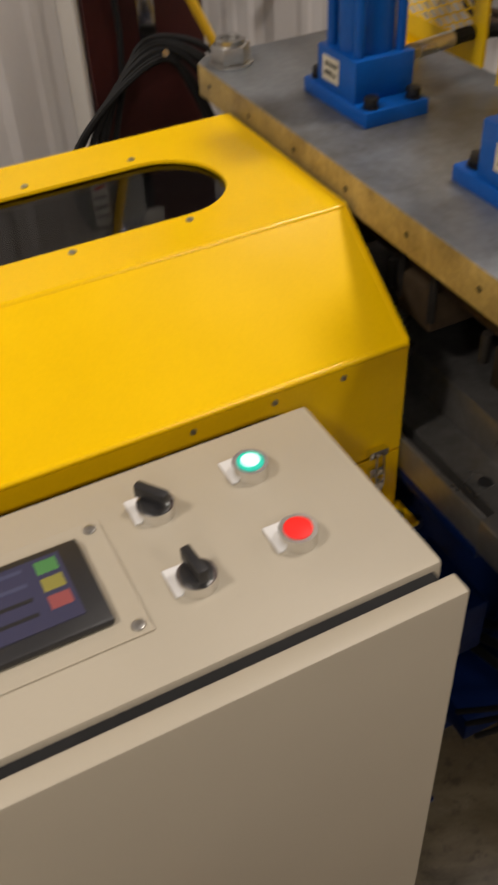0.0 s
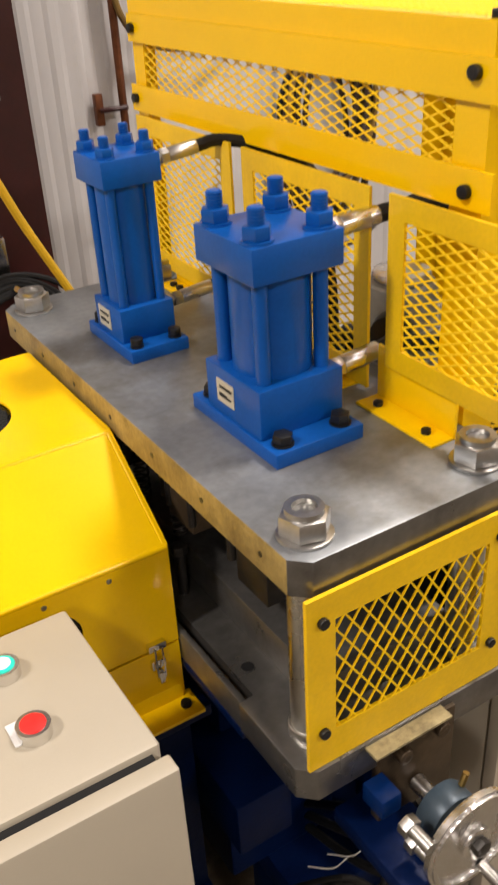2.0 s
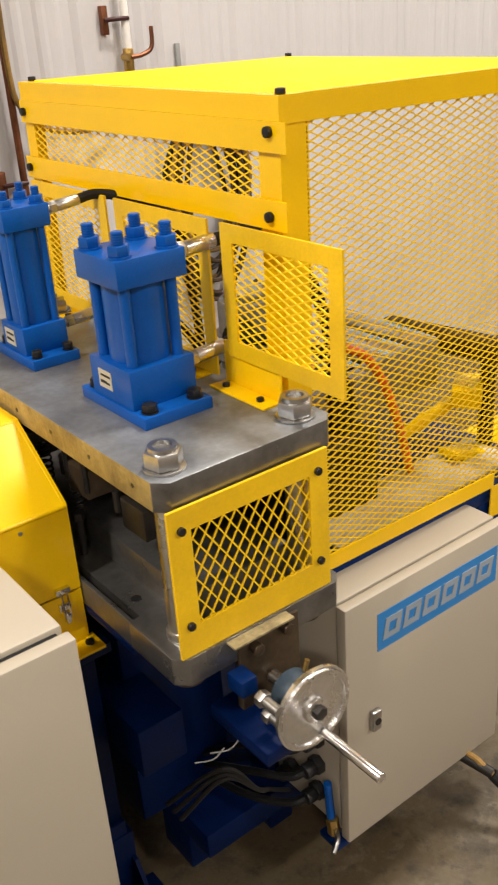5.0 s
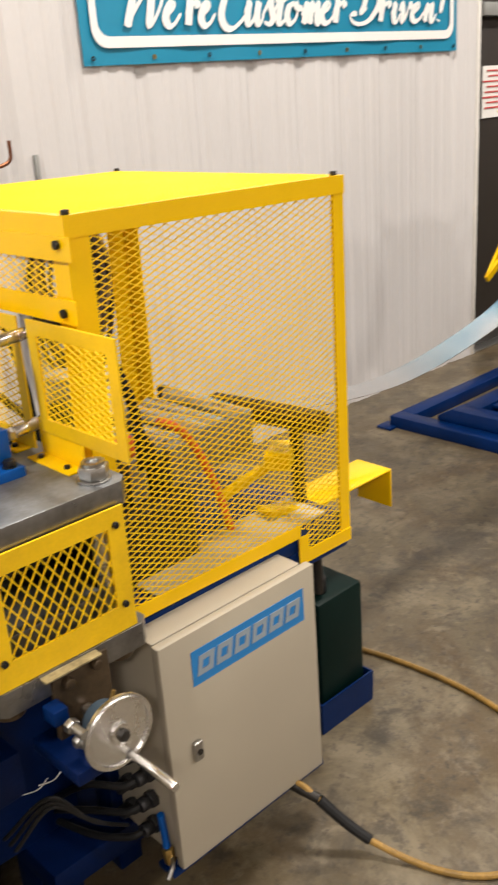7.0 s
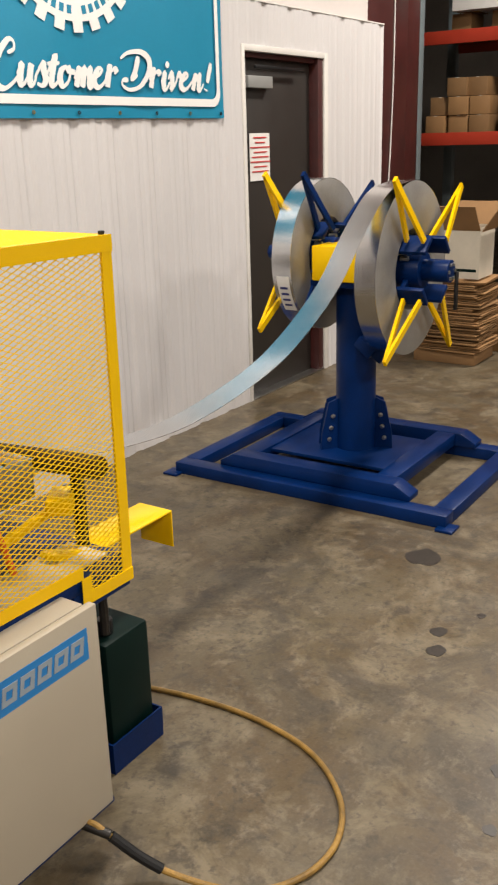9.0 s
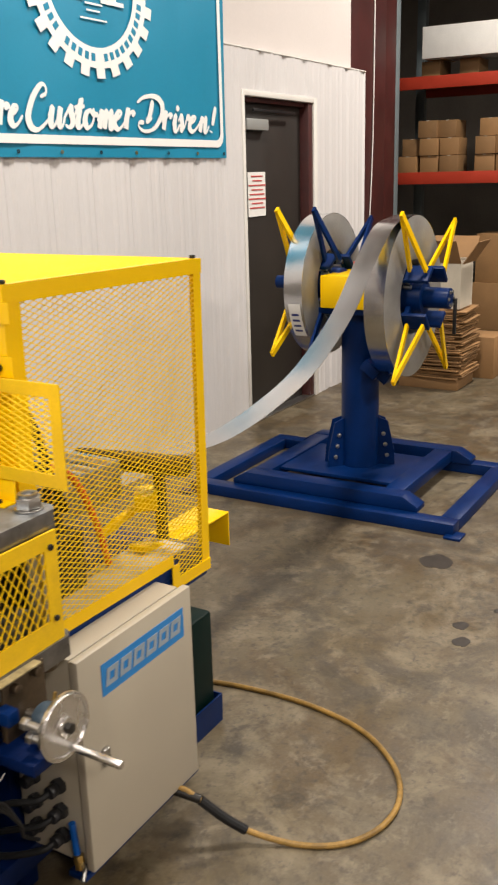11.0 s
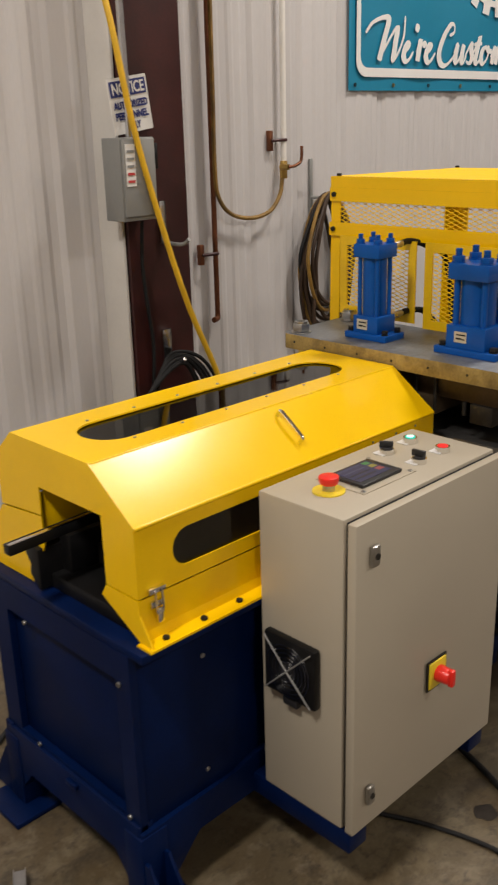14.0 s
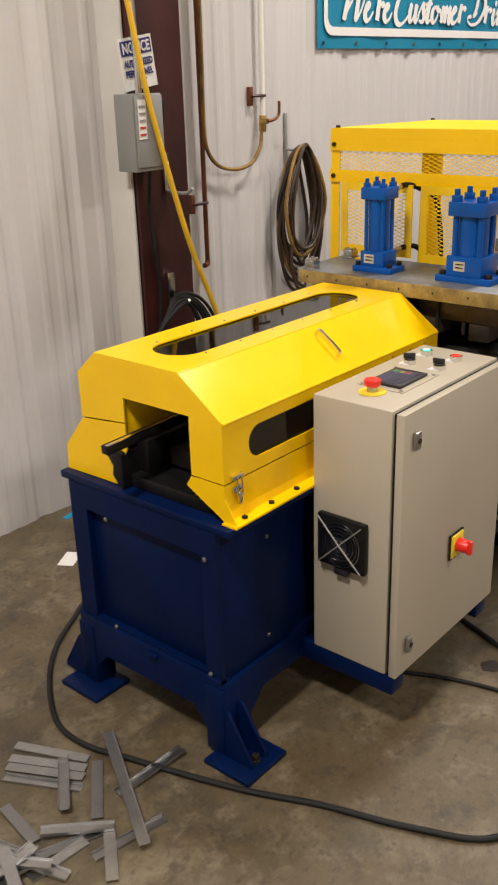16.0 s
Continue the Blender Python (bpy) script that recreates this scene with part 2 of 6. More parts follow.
def clear(name, tint, rough=0.03, alpha_mix=0.75):
    """Thin clear plastic: see-through with a gloss."""
    m = bpy.data.materials.new(name)
    m.use_nodes = True
    n, l = m.node_tree.nodes, m.node_tree.links
    n.remove(n["Principled BSDF"])
    tr, gl, mx, fr = (n.new("ShaderNodeBsdfTransparent"), n.new("ShaderNodeBsdfGlossy"), n.new("ShaderNodeMixShader"), n.new("ShaderNodeFresnel"))
    tr.inputs[0].default_value = (*tint, 1)
    gl.inputs["Roughness"].default_value = rough
    fr.inputs[0].default_value = 1.55
    l.new(fr.outputs[0], mx.inputs[0])
    l.new(tr.outputs[0], mx.inputs[1])
    l.new(gl.outputs[0], mx.inputs[2])
    l.new(mx.outputs[0], n["Material Output"].inputs["Surface"])
    return m


CLEAR = clear("smoked_polycarbonate", (0.55, 0.52, 0.48))

# ---- building helpers ----
AT = {}


def thing(name, at, label, category, group="", kind=""):
    """An empty at the base of a thing that its parts hang from."""
    ob = new(name)
    ob.empty_display_size = 0.05
    ob.location = at
    AT[ob] = Vector(at)
    return tagged(ob, label, category, group, kind)


def smooth_by_angle(me, deg=35):
    me.polygons.foreach_set("use_smooth", [True] * len(me.polygons))
    me.set_sharp_from_angle(angle=radians(deg))


def mesh_of(name, bm, mat, smooth=True):
    bmesh.ops.recalc_face_normals(bm, faces=bm.faces)
    me = bpy.data.meshes.new(name)
    bm.to_mesh(me)
    bm.free()
    for m in (mat if isinstance(mat, (list, tuple)) else [mat]):
        me.materials.append(m)
    if smooth:
        smooth_by_angle(me)
    return me


def place(name, me, parent=None):
    co = np.empty(len(me.vertices) * 3, dtype=np.float32)
    me.vertices.foreach_get("co", co)
    co = co.reshape(-1, 3)
    c = Vector(((co.max(0) + co.min(0)) / 2).tolist())
    me.transform(Matrix.Translation(-c))
    ob = new(name, me)
    AT[ob] = c
    if parent is not None:
        ob.parent = parent
        ob.location = c - AT[parent]
    else:
        ob.location = c
    return ob


def part(name, bm, mat, parent, label="", smooth=True):
    """Links a bmesh, drawn in the room's coordinates, as one mesh object under a thing or a part."""
    ob = place(name, mesh_of(name, bm, mat, smooth), parent)
    return tagged(ob, label) if label else ob


def solo(name, bm, mat, label, category, group="", kind="", smooth=True):
    return tagged(place(name, mesh_of(name, bm, mat, smooth)), label, category, group, kind)


def B():
    return bmesh.new()


def box(bm, x0, x1, y0, y1, z0, z1, bevel=0.0, turn=None, seg=2):
    m = Matrix.Translation(((x0 + x1) / 2, (y0 + y1) / 2, (z0 + z1) / 2))
    if turn is not None:
        m = m @ turn
    m = m @ Matrix.Diagonal((abs(x1 - x0), abs(y1 - y0), abs(z1 - z0), 1))
    vs = bmesh.ops.create_cube(bm, size=1, matrix=m)["verts"]
    if bevel:
        es = list({e for v in vs for e in v.link_edges})
        bmesh.ops.bevel(bm, geom=es, offset=bevel, segments=seg, affect="EDGES", profile=0.5)
    return bm


def cyl(bm, p0, p1, r, n=20, r2=None, bevel=0.0, spin=0.0):
    p0, p1 = Vector(p0), Vector(p1)
    d = p1 - p0
    m = Matrix.Translation((p0 + p1) / 2) @ d.to_track_quat("Z", "Y").to_matrix().to_4x4() @ Matrix.Rotation(spin, 4, "Z")
    vs = bmesh.ops.create_cone(bm, cap_ends=True, segments=n, radius1=r, radius2=r if r2 is None else r2, depth=d.length, matrix=m)["verts"]
    if bevel:
        es = [e for e in {e for v in vs for e in v.link_edges} if any(len(f.verts) > 4 or n == 4 for f in e.link_faces)]
        bmesh.ops.bevel(bm, geom=es, offset=bevel, segments=2, affect="EDGES", profile=0.5)
    return bm


def ball(bm, c, r, n=12, scale=(1, 1, 1)):
    bmesh.ops.create_uvsphere(bm, u_segments=n, v_segments=max(6, n // 2 + 2), radius=r, matrix=Matrix.Translation(c) @ Matrix.Diagonal((*scale, 1)))
    return bm


def ring(bm, c, axis, ro, ri, h, n=28):
    """A flat ring (tube with a hole) round axis."""
    q = Vector(axis).to_track_quat("Z", "Y").to_matrix().to_4x4()
    m = Matrix.Translation(c) @ q
    loops = []
    for r, z in ((ro, -h / 2), (ro, h / 2), (ri, h / 2), (ri, -h / 2)):
        loops.append([bm.verts.new(m @ Vector((r * math.cos(2 * math.pi * k / n), r * math.sin(2 * math.pi * k / n), z))) for k in range(n)])
    for a in range(4):
        A, C = loops[a], loops[(a + 1) % 4]
        for k in range(n):
            bm.faces.new((A[k], A[(k + 1) % n], C[(k + 1) % n], C[k]))
    return bm


def smooth_path(pts, steps=8):
    """A Catmull-Rom line through the points."""
    p = [Vector(a) for a in pts]
    p = [p[0] * 2 - p[1]] + p + [p[-1] * 2 - p[-2]]
    out = []
    for i in range(1, len(p) - 2):
        for k in range(steps):
            t = k / steps
            a, b, c, d = p[i - 1], p[i], p[i + 1], p[i + 2]
            out.append(0.5 * (2 * b + (c - a) * t + (2 * a - 5 * b + 4 * c - d) * t * t + (3 * b - a - 3 * c + d) * t ** 3))
    out.append(p[-2])
    return out


def tube(bm, pts, r, n=8, steps=8, smooth=True):
    line = smooth_path(pts, steps) if smooth else [Vector(a) for a in pts]
    rings, up = [], Vector((0.13, 0.21, 0.97)).normalized()
    for i, p in enumerate(line):
        d = (line[min(i + 1, len(line) - 1)] - line[max(i - 1, 0)]).normalized()
        s = d.cross(up)
        if s.length < 1e-3:
            s = d.cross(Vector((1, 0, 0)))
        s.normalize()
        u = s.cross(d).normalized()
        up = u
        rings.append([bm.verts.new(p + r * (math.cos(2 * math.pi * k / n) * s + math.sin(2 * math.pi * k / n) * u)) for k in range(n)])
    for a, b in zip(rings, rings[1:]):
        for k in range(n):
            bm.faces.new((a[k], a[(k + 1) % n], b[(k + 1) % n], b[k]))
    bm.faces.new(rings[0][::-1])
    bm.faces.new(rings[-1])
    return bm


def prism(bm, outline, axis, a0, a1, bevel=0.0):
    """Extrudes a closed outline of (u, v) along axis: x takes (y, z), y takes (x, z), z takes (x, y)."""
    def p(u, v, a):
        return {"x": (a, u, v), "y": (u, a, v), "z": (u, v, a)}[axis]
    lo = [bm.verts.new(p(u, v, a0)) for u, v in outline]
    hi = [bm.verts.new(p(u, v, a1)) for u, v in outline]
    k = len(outline)
    fs = [bm.faces.new(lo[::-1]), bm.faces.new(hi)]
    for i in range(k):
        fs.append(bm.faces.new((lo[i], lo[(i + 1) % k], hi[(i + 1) % k], hi[i])))
    if bevel:
        bmesh.ops.bevel(bm, geom=list({e for f in fs for e in f.edges}), offset=bevel, segments=2, affect="EDGES", profile=0.5)
    return bm


def slot_outline(u0, u1, v0, v1, r, n=8):
    """A rectangle with rounded corners."""
    out = []
    for cu, cv, a in ((u1 - r, v1 - r, 0), (u0 + r, v1 - r, 90), (u0 + r, v0 + r, 180), (u1 - r, v0 + r, 270)):
        for k in range(n + 1):
            t = radians(a + 90 * k / n)
            out.append((cu + r * math.cos(t), cv + r * math.sin(t)))
    return out


def sheet_with_hole(bm, outer, inner, to3d, thick):
    """A plate of the outer outline with a hole of the inner outline; to3d maps (u, v, depth)."""
    for d, flip in ((0.0, False), (thick, True)):
        vo = [bm.verts.new(to3d(u, v, d)) for u, v in outer]
        vi = [bm.verts.new(to3d(u, v, d)) for u, v in inner]
        es = [bm.edges.new((r[i], r[(i + 1) % len(r)])) for r in (vo, vi) for i in range(len(r))]
        bmesh.ops.triangle_fill(bm, use_beauty=True, use_dissolve=False, edges=es)
        if d == 0.0:
            first = (vo, vi)
    for a, b in ((first[0], vo), (first[1], vi)):
        for i in range(len(a)):
            bm.faces.new((a[i], a[(i + 1) % len(a)], b[(i + 1) % len(a)], b[i]))
    return bm


def hexbolt(bm, p, axis, r, h, washer=0.0):
    p, a = Vector(p), Vector(axis).normalized()
    if washer:
        cyl(bm, p, p + a * 0.002, washer, 16)
    cyl(bm, p, p + a * h, r, 6, bevel=r * 0.12)
    return bm


def capscrew(bm, p, axis, r=0.006, h=0.006):
    p, a = Vector(p), Vector(axis).normalized()
    cyl(bm, p, p + a * h, r, 12, bevel=r * 0.15)
    cyl(bm, p + a * h * 0.9, p + a * (h + 0.0004), r * 0.5, 6)
    return bm


def expanded(u0, u1, v0, v1, cw, ch, to3d, w=0.0011, t=0.0009, tilt=0.001):
    """Expanded metal: slanting strands that meet in diamonds, cut to the rectangle."""
    verts, faces = [], []

    def strand(a, b):
        (ua, va), (ub, vb) = a, b
        dx, dy = ub - ua, vb - va
        k = math.hypot(dx, dy)
        if k < 1e-5:
            return
        px, py = -dy / k * w, dx / k * w
        base = len(verts)
        for (u, v) in (a, b):
            for s, d in ((-1, -t), (1, -t), (1, t), (-1, t)):
                verts.append(to3d(u + s * px, v + s * py, d + s * tilt))
        for i in range(4):
            j = (i + 1) % 4
            faces.append((base + i, base + j, base + 4 + j, base + 4 + i))

    nu, nv = int((u1 - u0) / cw * 2) + 1, int((v1 - v0) / ch * 2) + 1
    for i in range(nu):
        for j in range(nv):
            up = (i + j) % 2 == 0
            a = (u0 + i * cw / 2, v0 + (j + (0 if up else 1)) * ch / 2)
            b = (u0 + (i + 1) * cw / 2, v0 + (j + (1 if up else 0)) * ch / 2)
            if b[0] <= u1 + cw * 0.3 and max(a[1], b[1]) <= v1 + ch * 0.3:
                strand(a, b)
    me = bpy.data.meshes.new("expanded_mesh")
    me.from_pydata(verts, [], faces)
    return me


def mesh_panel(u0, u1, v0, v1, cw, ch, to3d, parent, w=0.00095, mat=None, t=0.0007, tilt=0.0003):
    me = expanded(u0, u1, v0, v1, cw, ch, to3d, w, t, tilt)
    me.materials.append(mat or YELLOW_MESH)
    return place("expanded_mesh", me, parent)


def lettering(body, size, m, mat, parent, name="lettering", shear=0.0, width=None, depth=0.0008, bold=0.0):
    """Words in the built-in font as a mesh; m puts the text's plane into the room."""
    cu = bpy.data.curves.new("text", "FONT")
    cu.body, cu.size, cu.shear, cu.extrude, cu.offset = body, size, shear, depth, bold
    cu.resolution_u = 4
    tmp = bpy.data.objects.new("text", cu)
    scene.collection.objects.link(tmp)
    bpy.context.view_layer.update()
    me = bpy.data.meshes.new_from_object(tmp.evaluated_get(bpy.context.evaluated_depsgraph_get()))
    bpy.data.objects.remove(tmp)
    if width:
        xs = [v.co.x for v in me.vertices]
        k = width / (max(xs) - min(xs))
        me.transform(Matrix.Diagonal((k, 1, 1, 1)) @ Matrix.Translation((-min(xs), 0, 0)))
    me.transform(m)
    me.materials.clear()
    me.materials.append(mat)
    me.name = name
    return place(name, me, parent)


NORTH = Matrix(((1, 0, 0, 0), (0, 0, -1, 0), (0, 1, 0, 0), (0, 0, 0, 1)))  # text that faces south

# ---- the hall: floor, walls, ceiling, door, columns ----
WY = 2.58  # inner face of the corrugated north wall

solo("floor", box(B(), -7, 16, -7, 9, -0.2, 0), FLOOR, "stained brown-grey concrete floor, worn and mottled", "floor", kind="structure")


def corrugated(x0, x1, z0, z1, y=WY):
    """Ribbed wall sheet: broad flats with deep narrow valleys and two shallow ribs between."""
    pts, x = [], x0
    while x < x1 - 0.01:
        for dx, d in ((0, 0), (0.066, 0), (0.08, -0.004), (0.1, -0.004), (0.114, 0), (0.148, 0), (0.162, -0.004), (0.18, -0.004), (0.194, 0),
                      (0.226, 0), (0.25, 0.012), (0.28, 0.012), (0.303, 0)):
            if x + dx <= x1:
                pts.append((x + dx, y + d))
        x += 0.305
    pts.append((x1, y))
    return prism(B(), pts + [(x1, y + 0.1), (x0, y + 0.1)], "z", z0, z1)


def joined(bm, other):
    me = bpy.data.meshes.new("tmp")
    other.to_mesh(me)
    other.free()
    bm.from_mesh(me)
    bpy.data.meshes.remove(me)
    return bm


DX0, DX1, DZ = 5.25, 6.215, 2.125
WTOP = 2.4
wall = corrugated(1.08, DX0 - 0.02, 0, WTOP)
joined(wall, corrugated(-7, 1.072, 0, WTOP, 2.46))
joined(wall, corrugated(DX1 + 0.02, 7.15, 0, WTOP))
joined(wall, corrugated(DX0 - 0.02, DX1 + 0.02, DZ + 0.02, WTOP))
solo("wall_north", wall, WALL, "white ribbed metal wall sheeting, lightly soiled", "wall", kind="structure", smooth=False)
solo("wall_north_upper", box(B(), -7, 7.0, WY + 0.06, WY + 0.2, WTOP, 5.2), WALL_UP, "plain white upper wall", "wall", kind="structure")
solo("trim", box(B(), -7, 7.15, WY - 0.006, WY + 0.058, WTOP, WTOP + 0.008), TRIM, "thin white metal trim on the wall sheeting", "trim", kind="structure")
# unseen ceiling, west and south walls: added to close the hall and bounce fill light
solo("ceiling", box(B(), -7, 16, -7, 9, 5.2, 5.35), WALL_UP, "unseen pale ceiling closing the hall", "ceiling", kind="structure")
solo("wall_west", box(B(), -7.15, -7, -7, 9, 0, 5.2), WALL_UP, "unseen white wall closing the hall", "wall", kind="structure")
solo("wall_south", box(B(), -7, 16, -7.15, -7, 0, 5.2), WALL_UP, "unseen white wall closing the hall", "wall", kind="structure")
# closing walls added beyond the rack; the gloom there is put into their colour
DIM = material("shade_toned_wall", (0.16, 0.14, 0.12), 0.8, 0, 0.15, 1.5, 40, 0.05)
solo("wall_east", box(B(), 16, 16.15, -7, 9, 0, 5.2), DIM, "added far closing wall, grey-brown darkened for shade", "wall", kind="structure")
solo("wall_far_north", box(B(), 7.6, 16, 9, 9.15, 0, 5.2), DIM, "added far closing wall, grey-brown darkened for shade", "wall", kind="structure")
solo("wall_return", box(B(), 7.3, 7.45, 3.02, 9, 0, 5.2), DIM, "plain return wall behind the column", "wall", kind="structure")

door = thing("door_1", (DX0, WY, 0), "closed dark brown steel door in a red-brown frame", "door", kind="structure")
part("door_leaf", box(B(), DX0 + 0.03, DX1 - 0.065, WY + 0.07, WY + 0.11, 0.01, DZ - 0.03, 0.003), DOORM, door)
bm = B()
box(bm, DX1 - 0.065, DX1, WY + 0.0, WY + 0.14, 0, DZ, 0.003)
box(bm, DX0, DX0 + 0.03, WY + 0.03, WY + 0.14, 0, DZ, 0.003)
box(bm, DX0 + 0.03, DX1 - 0.065, WY + 0.03, WY + 0.14, DZ - 0.03, DZ, 0.003)
part("door_frame", bm, OXIDE, door, "red-brown steel door frame")
bm = B()
box(bm, DX0 - 0.032, DX0, WY - 0.012, WY + 0.03, 0, DZ + 0.035, 0.003)
box(bm, DX1, DX1 + 0.055, WY - 0.012, WY + 0.03, 0, DZ + 0.035, 0.003)
box(bm, DX0, DX1, WY - 0.012, WY + 0.03, DZ, DZ + 0.035, 0.003)
box(bm, DX0 - 0.03, DX0, WY + 0.0305, WY + 0.14, 0, DZ + 0.03)
box(bm, DX1, DX1 + 0.05, WY + 0.0305, WY + 0.14, 0, DZ + 0.03)
part("door_trim", bm, TRIM, door, "white metal door trim")
bm = B()
box(bm, DX0 + 0.08, DX0 + 0.36, WY + 0.02, WY + 0.07, DZ - 0.2, DZ - 0.13, 0.006)
part("door_closer", bm, GREYBOX, door, "grey door closer")
bm = B()
box(bm, DX0 + 0.15, DX0 + 0.72, WY + 0.01, WY + 0.025, DZ - 0.09, DZ - 0.07, 0.003)
part("closer_arm", bm, BLACK, door)
part("threshold", box(B(), DX0, DX1, WY - 0.01, WY + 0.14, 0.001, 0.012, 0.003), ZINC, door)
solo("wall_behind_door", box(B(), DX0 - 0.1, DX1 + 0.1, WY + 0.16, WY + 0.2, 0, WTOP), DIM, "plain wall closing the doorway", "wall", kind="structure")

notice = thing("door_notice", (DX0 + 0.2, WY + 0.066, 1.5), "white paper notice with red print on the door", "notice")
part("sheet", box(B(), DX0 + 0.14, DX0 + 0.37, WY + 0.062, WY + 0.066, 1.38, 1.665, 0), PAPER, notice)
for k in range(8):
    w = 0.06 if k in (1,) else 0.075 + 0.02 * ((k * 7) % 3)
    part("printed_line", box(B(), DX0 + 0.255 - w, DX0 + 0.255 + w, WY + 0.0585, WY + 0.0605, 1.635 - k * 0.029, 1.643 - k * 0.029, 0), REDINK, notice)


def h_column(name, xw, x0, x1, yf, yb, label):
    """Rolled steel column: two flanges and a web."""
    bm = B()
    box(bm, x0, x1, yf, yf + 0.016, 0, 5.2, 0.002)
    box(bm, xw - 0.007, xw + 0.007, yf + 0.016, yb - 0.016, 0, 5.2)
    box(bm, x0, x1, yb - 0.016, yb, 0, 5.2)
    return solo(name, bm, OXIDE, label, "column", kind="structure")


h_column("column_1", 1.222, 1.088, 1.366, 2.31, 2.66, "red-brown steel building column against the white wall")
h_column("column_2", 7.42, 7.03, 7.82, 2.685, 3.0, "red-brown steel building column at the end of the wall")
solo("column_3", box(B(), 7.84, 8.14, 2.72, 3.0, 0, 5.2, 0.004), OXIDE, "red-brown steel post beside the column", "column", kind="structure")
bm = tube(B(), [(7.56, 2.677, 5.0), (7.55, 2.677, 2.4), (7.52, 2.677, 1.6), (7.47, 2.677, 1.0), (7.48, 2.677, 0.4)], 0.006)
solo("white_conduit", bm, TRIM, "thin white cable running down the red column", "cable")
solo("grey_post", box(B(), 8.15, 8.24, 2.72, 2.84, 0, 5.2, 0.004), RACKGREY, "grey steel post beside the red column", "post")

# ---- things on the north wall ----
banner = thing("banner", (3.9, WY - 0.012, 2.4), "large teal vinyl banner with white border and script slogan", "banner")
BX0, BX1, BZ0, BZ1 = 2.6, 5.01, 1.75, 3.55
bm = B()
nx, nz = 60, 20
grid = [[bm.verts.new((BX0 + (BX1 - BX0) * i / nx, WY - 0.016 + 0.004 * math.sin(i * 0.55) * math.sin(j * 0.4 + i * 0.11),
                       BZ0 + (BZ1 - BZ0) * j / nz)) for j in range(nz + 1)] for i in range(nx + 1)]
for i in range(nx):
    for j in range(nz):
        bm.faces.new((grid[i][j], grid[i + 1][j], grid[i + 1][j + 1], grid[i][j + 1]))
bm.normal_update()
bmesh.ops.solidify(bm, geom=bm.faces[:], thickness=0.002)
part("vinyl_sheet", bm, BANNER, banner)
BY = WY - 0.0245
WORD1, WORD2, WORD3 = (2.71, 1.882, 0.107, 0.086), (3.3, 1.887, 0.128, 0.087), (4.115, 1.892, 0.1375, 0.083)  # x, baseline, and the unit across and up
bm = sheet_with_hole(B(), slot_outline(BX0 + 0.045, BX1 - 0.045, BZ0 + 0.06, BZ1 - 0.06, 0.07),
                     slot_outline(BX0 + 0.075, BX1 - 0.075, BZ0 + 0.1, BZ1 - 0.1, 0.05), lambda u, v, d: (u, BY + d, v), 0.0015)
part("white_border", bm, INK, banner)


def brush(strokes, x, z, wide, high, name):
    """Brush-script letters: ribbons swept along smooth strokes, broad on the way down and thin on the way up."""
    bm = B()
    for k, (dx, pts) in enumerate(strokes):
        line = smooth_path([(x + (u + dx) * wide, 0, z + v * high) for u, v in pts], 7)
        n = len(line)
        rows = []
        for i, p in enumerate(line):
            d = (line[min(i + 1, n - 1)] - line[max(i - 1, 0)]).normalized()
            w = 0.0095 + 0.0095 * max(0.0, -d.z + 0.3 * d.x) - 0.003 * max(0.0, d.z)
            w *= min(1.0, 0.55 + 0.3 * min(i, n - 1 - i))
            q = Vector((-d.z, 0, d.x)) * w
            rows.append([bm.verts.new((p.x + s * q.x, BY - 0.00004 * i - 0.0006 * (k % 4), p.z + s * q.z)) for s in (-1, 1)])
        for a, b in zip(rows, rows[1:]):
            bm.faces.new((a[0], a[1], b[1], b[0]))
    return part(name, bm, INK, banner, smooth=False)


SCRIPT_W = [(0, 1.35), (0.5, 1.9), (1.3, 2.2), (1.6, 2.05), (1.3, 1.1), (0.98, 0.05), (1.3, 0.6), (2.2, 1.75), (2.1, 0.9), (1.97, 0.05), (2.4, 0.6), (2.72, 1.4), (2.78, 2.35)]
SCRIPT_C = [(0.72, 1.45), (1.02, 1.65), (1.02, 2.0), (0.78, 2.05), (0.33, 1.4), (0.02, 0.5), (0.12, -0.05), (0.45, -0.18), (0.85, 0.12), (1.15, 0.5)]
SCRIPT_D = [(0.05, 1.6), (0.5, 1.95), (1.2, 2.05), (1.65, 1.65), (1.6, 0.95), (1.1, 0.15), (0.5, -0.1), (0.1, 0.1), (0.1, 0.4), (0.4, 0.45)]
SCRIPT_D_STEM = [(1.05, 1.8), (0.85, 1.0), (0.65, 0.5), (0.95, 0.75)]
SCRIPT_E = [(0, 0.45), (0.36, 0.7), (0.5, 0.93), (0.34, 1.0), (0.1, 0.65), (0.02, 0.25), (0.2, 0.03), (0.45, 0.15), (0.75, 0.55)]
SCRIPT_R = [(0, 0.5), (0.28, 1.2), (0.2, 0.7), (0.08, 0.05), (0.18, 0.5), (0.36, 0.9), (0.56, 1.0), (0.66, 0.8)]
SCRIPT_U = [(0, 0.5), (0.25, 1.0), (0.15, 0.5), (0.12, 0.1), (0.27, 0.05), (0.47, 0.4), (0.68, 1.0), (0.58, 0.5), (0.56, 0.1), (0.7, 0.05), (0.88, 0.45)]
SCRIPT_S = [(0, 0.35), (0.42, 1.08), (0.46, 0.75), (0.52, 0.3), (0.33, 0.0), (0.08, 0.1)]
SCRIPT_T = [(0, 0.4), (0.52, 1.5), (0.4, 0.9), (0.25, 0.2), (0.35, 0.03), (0.55, 0.2), (0.75, 0.55)]
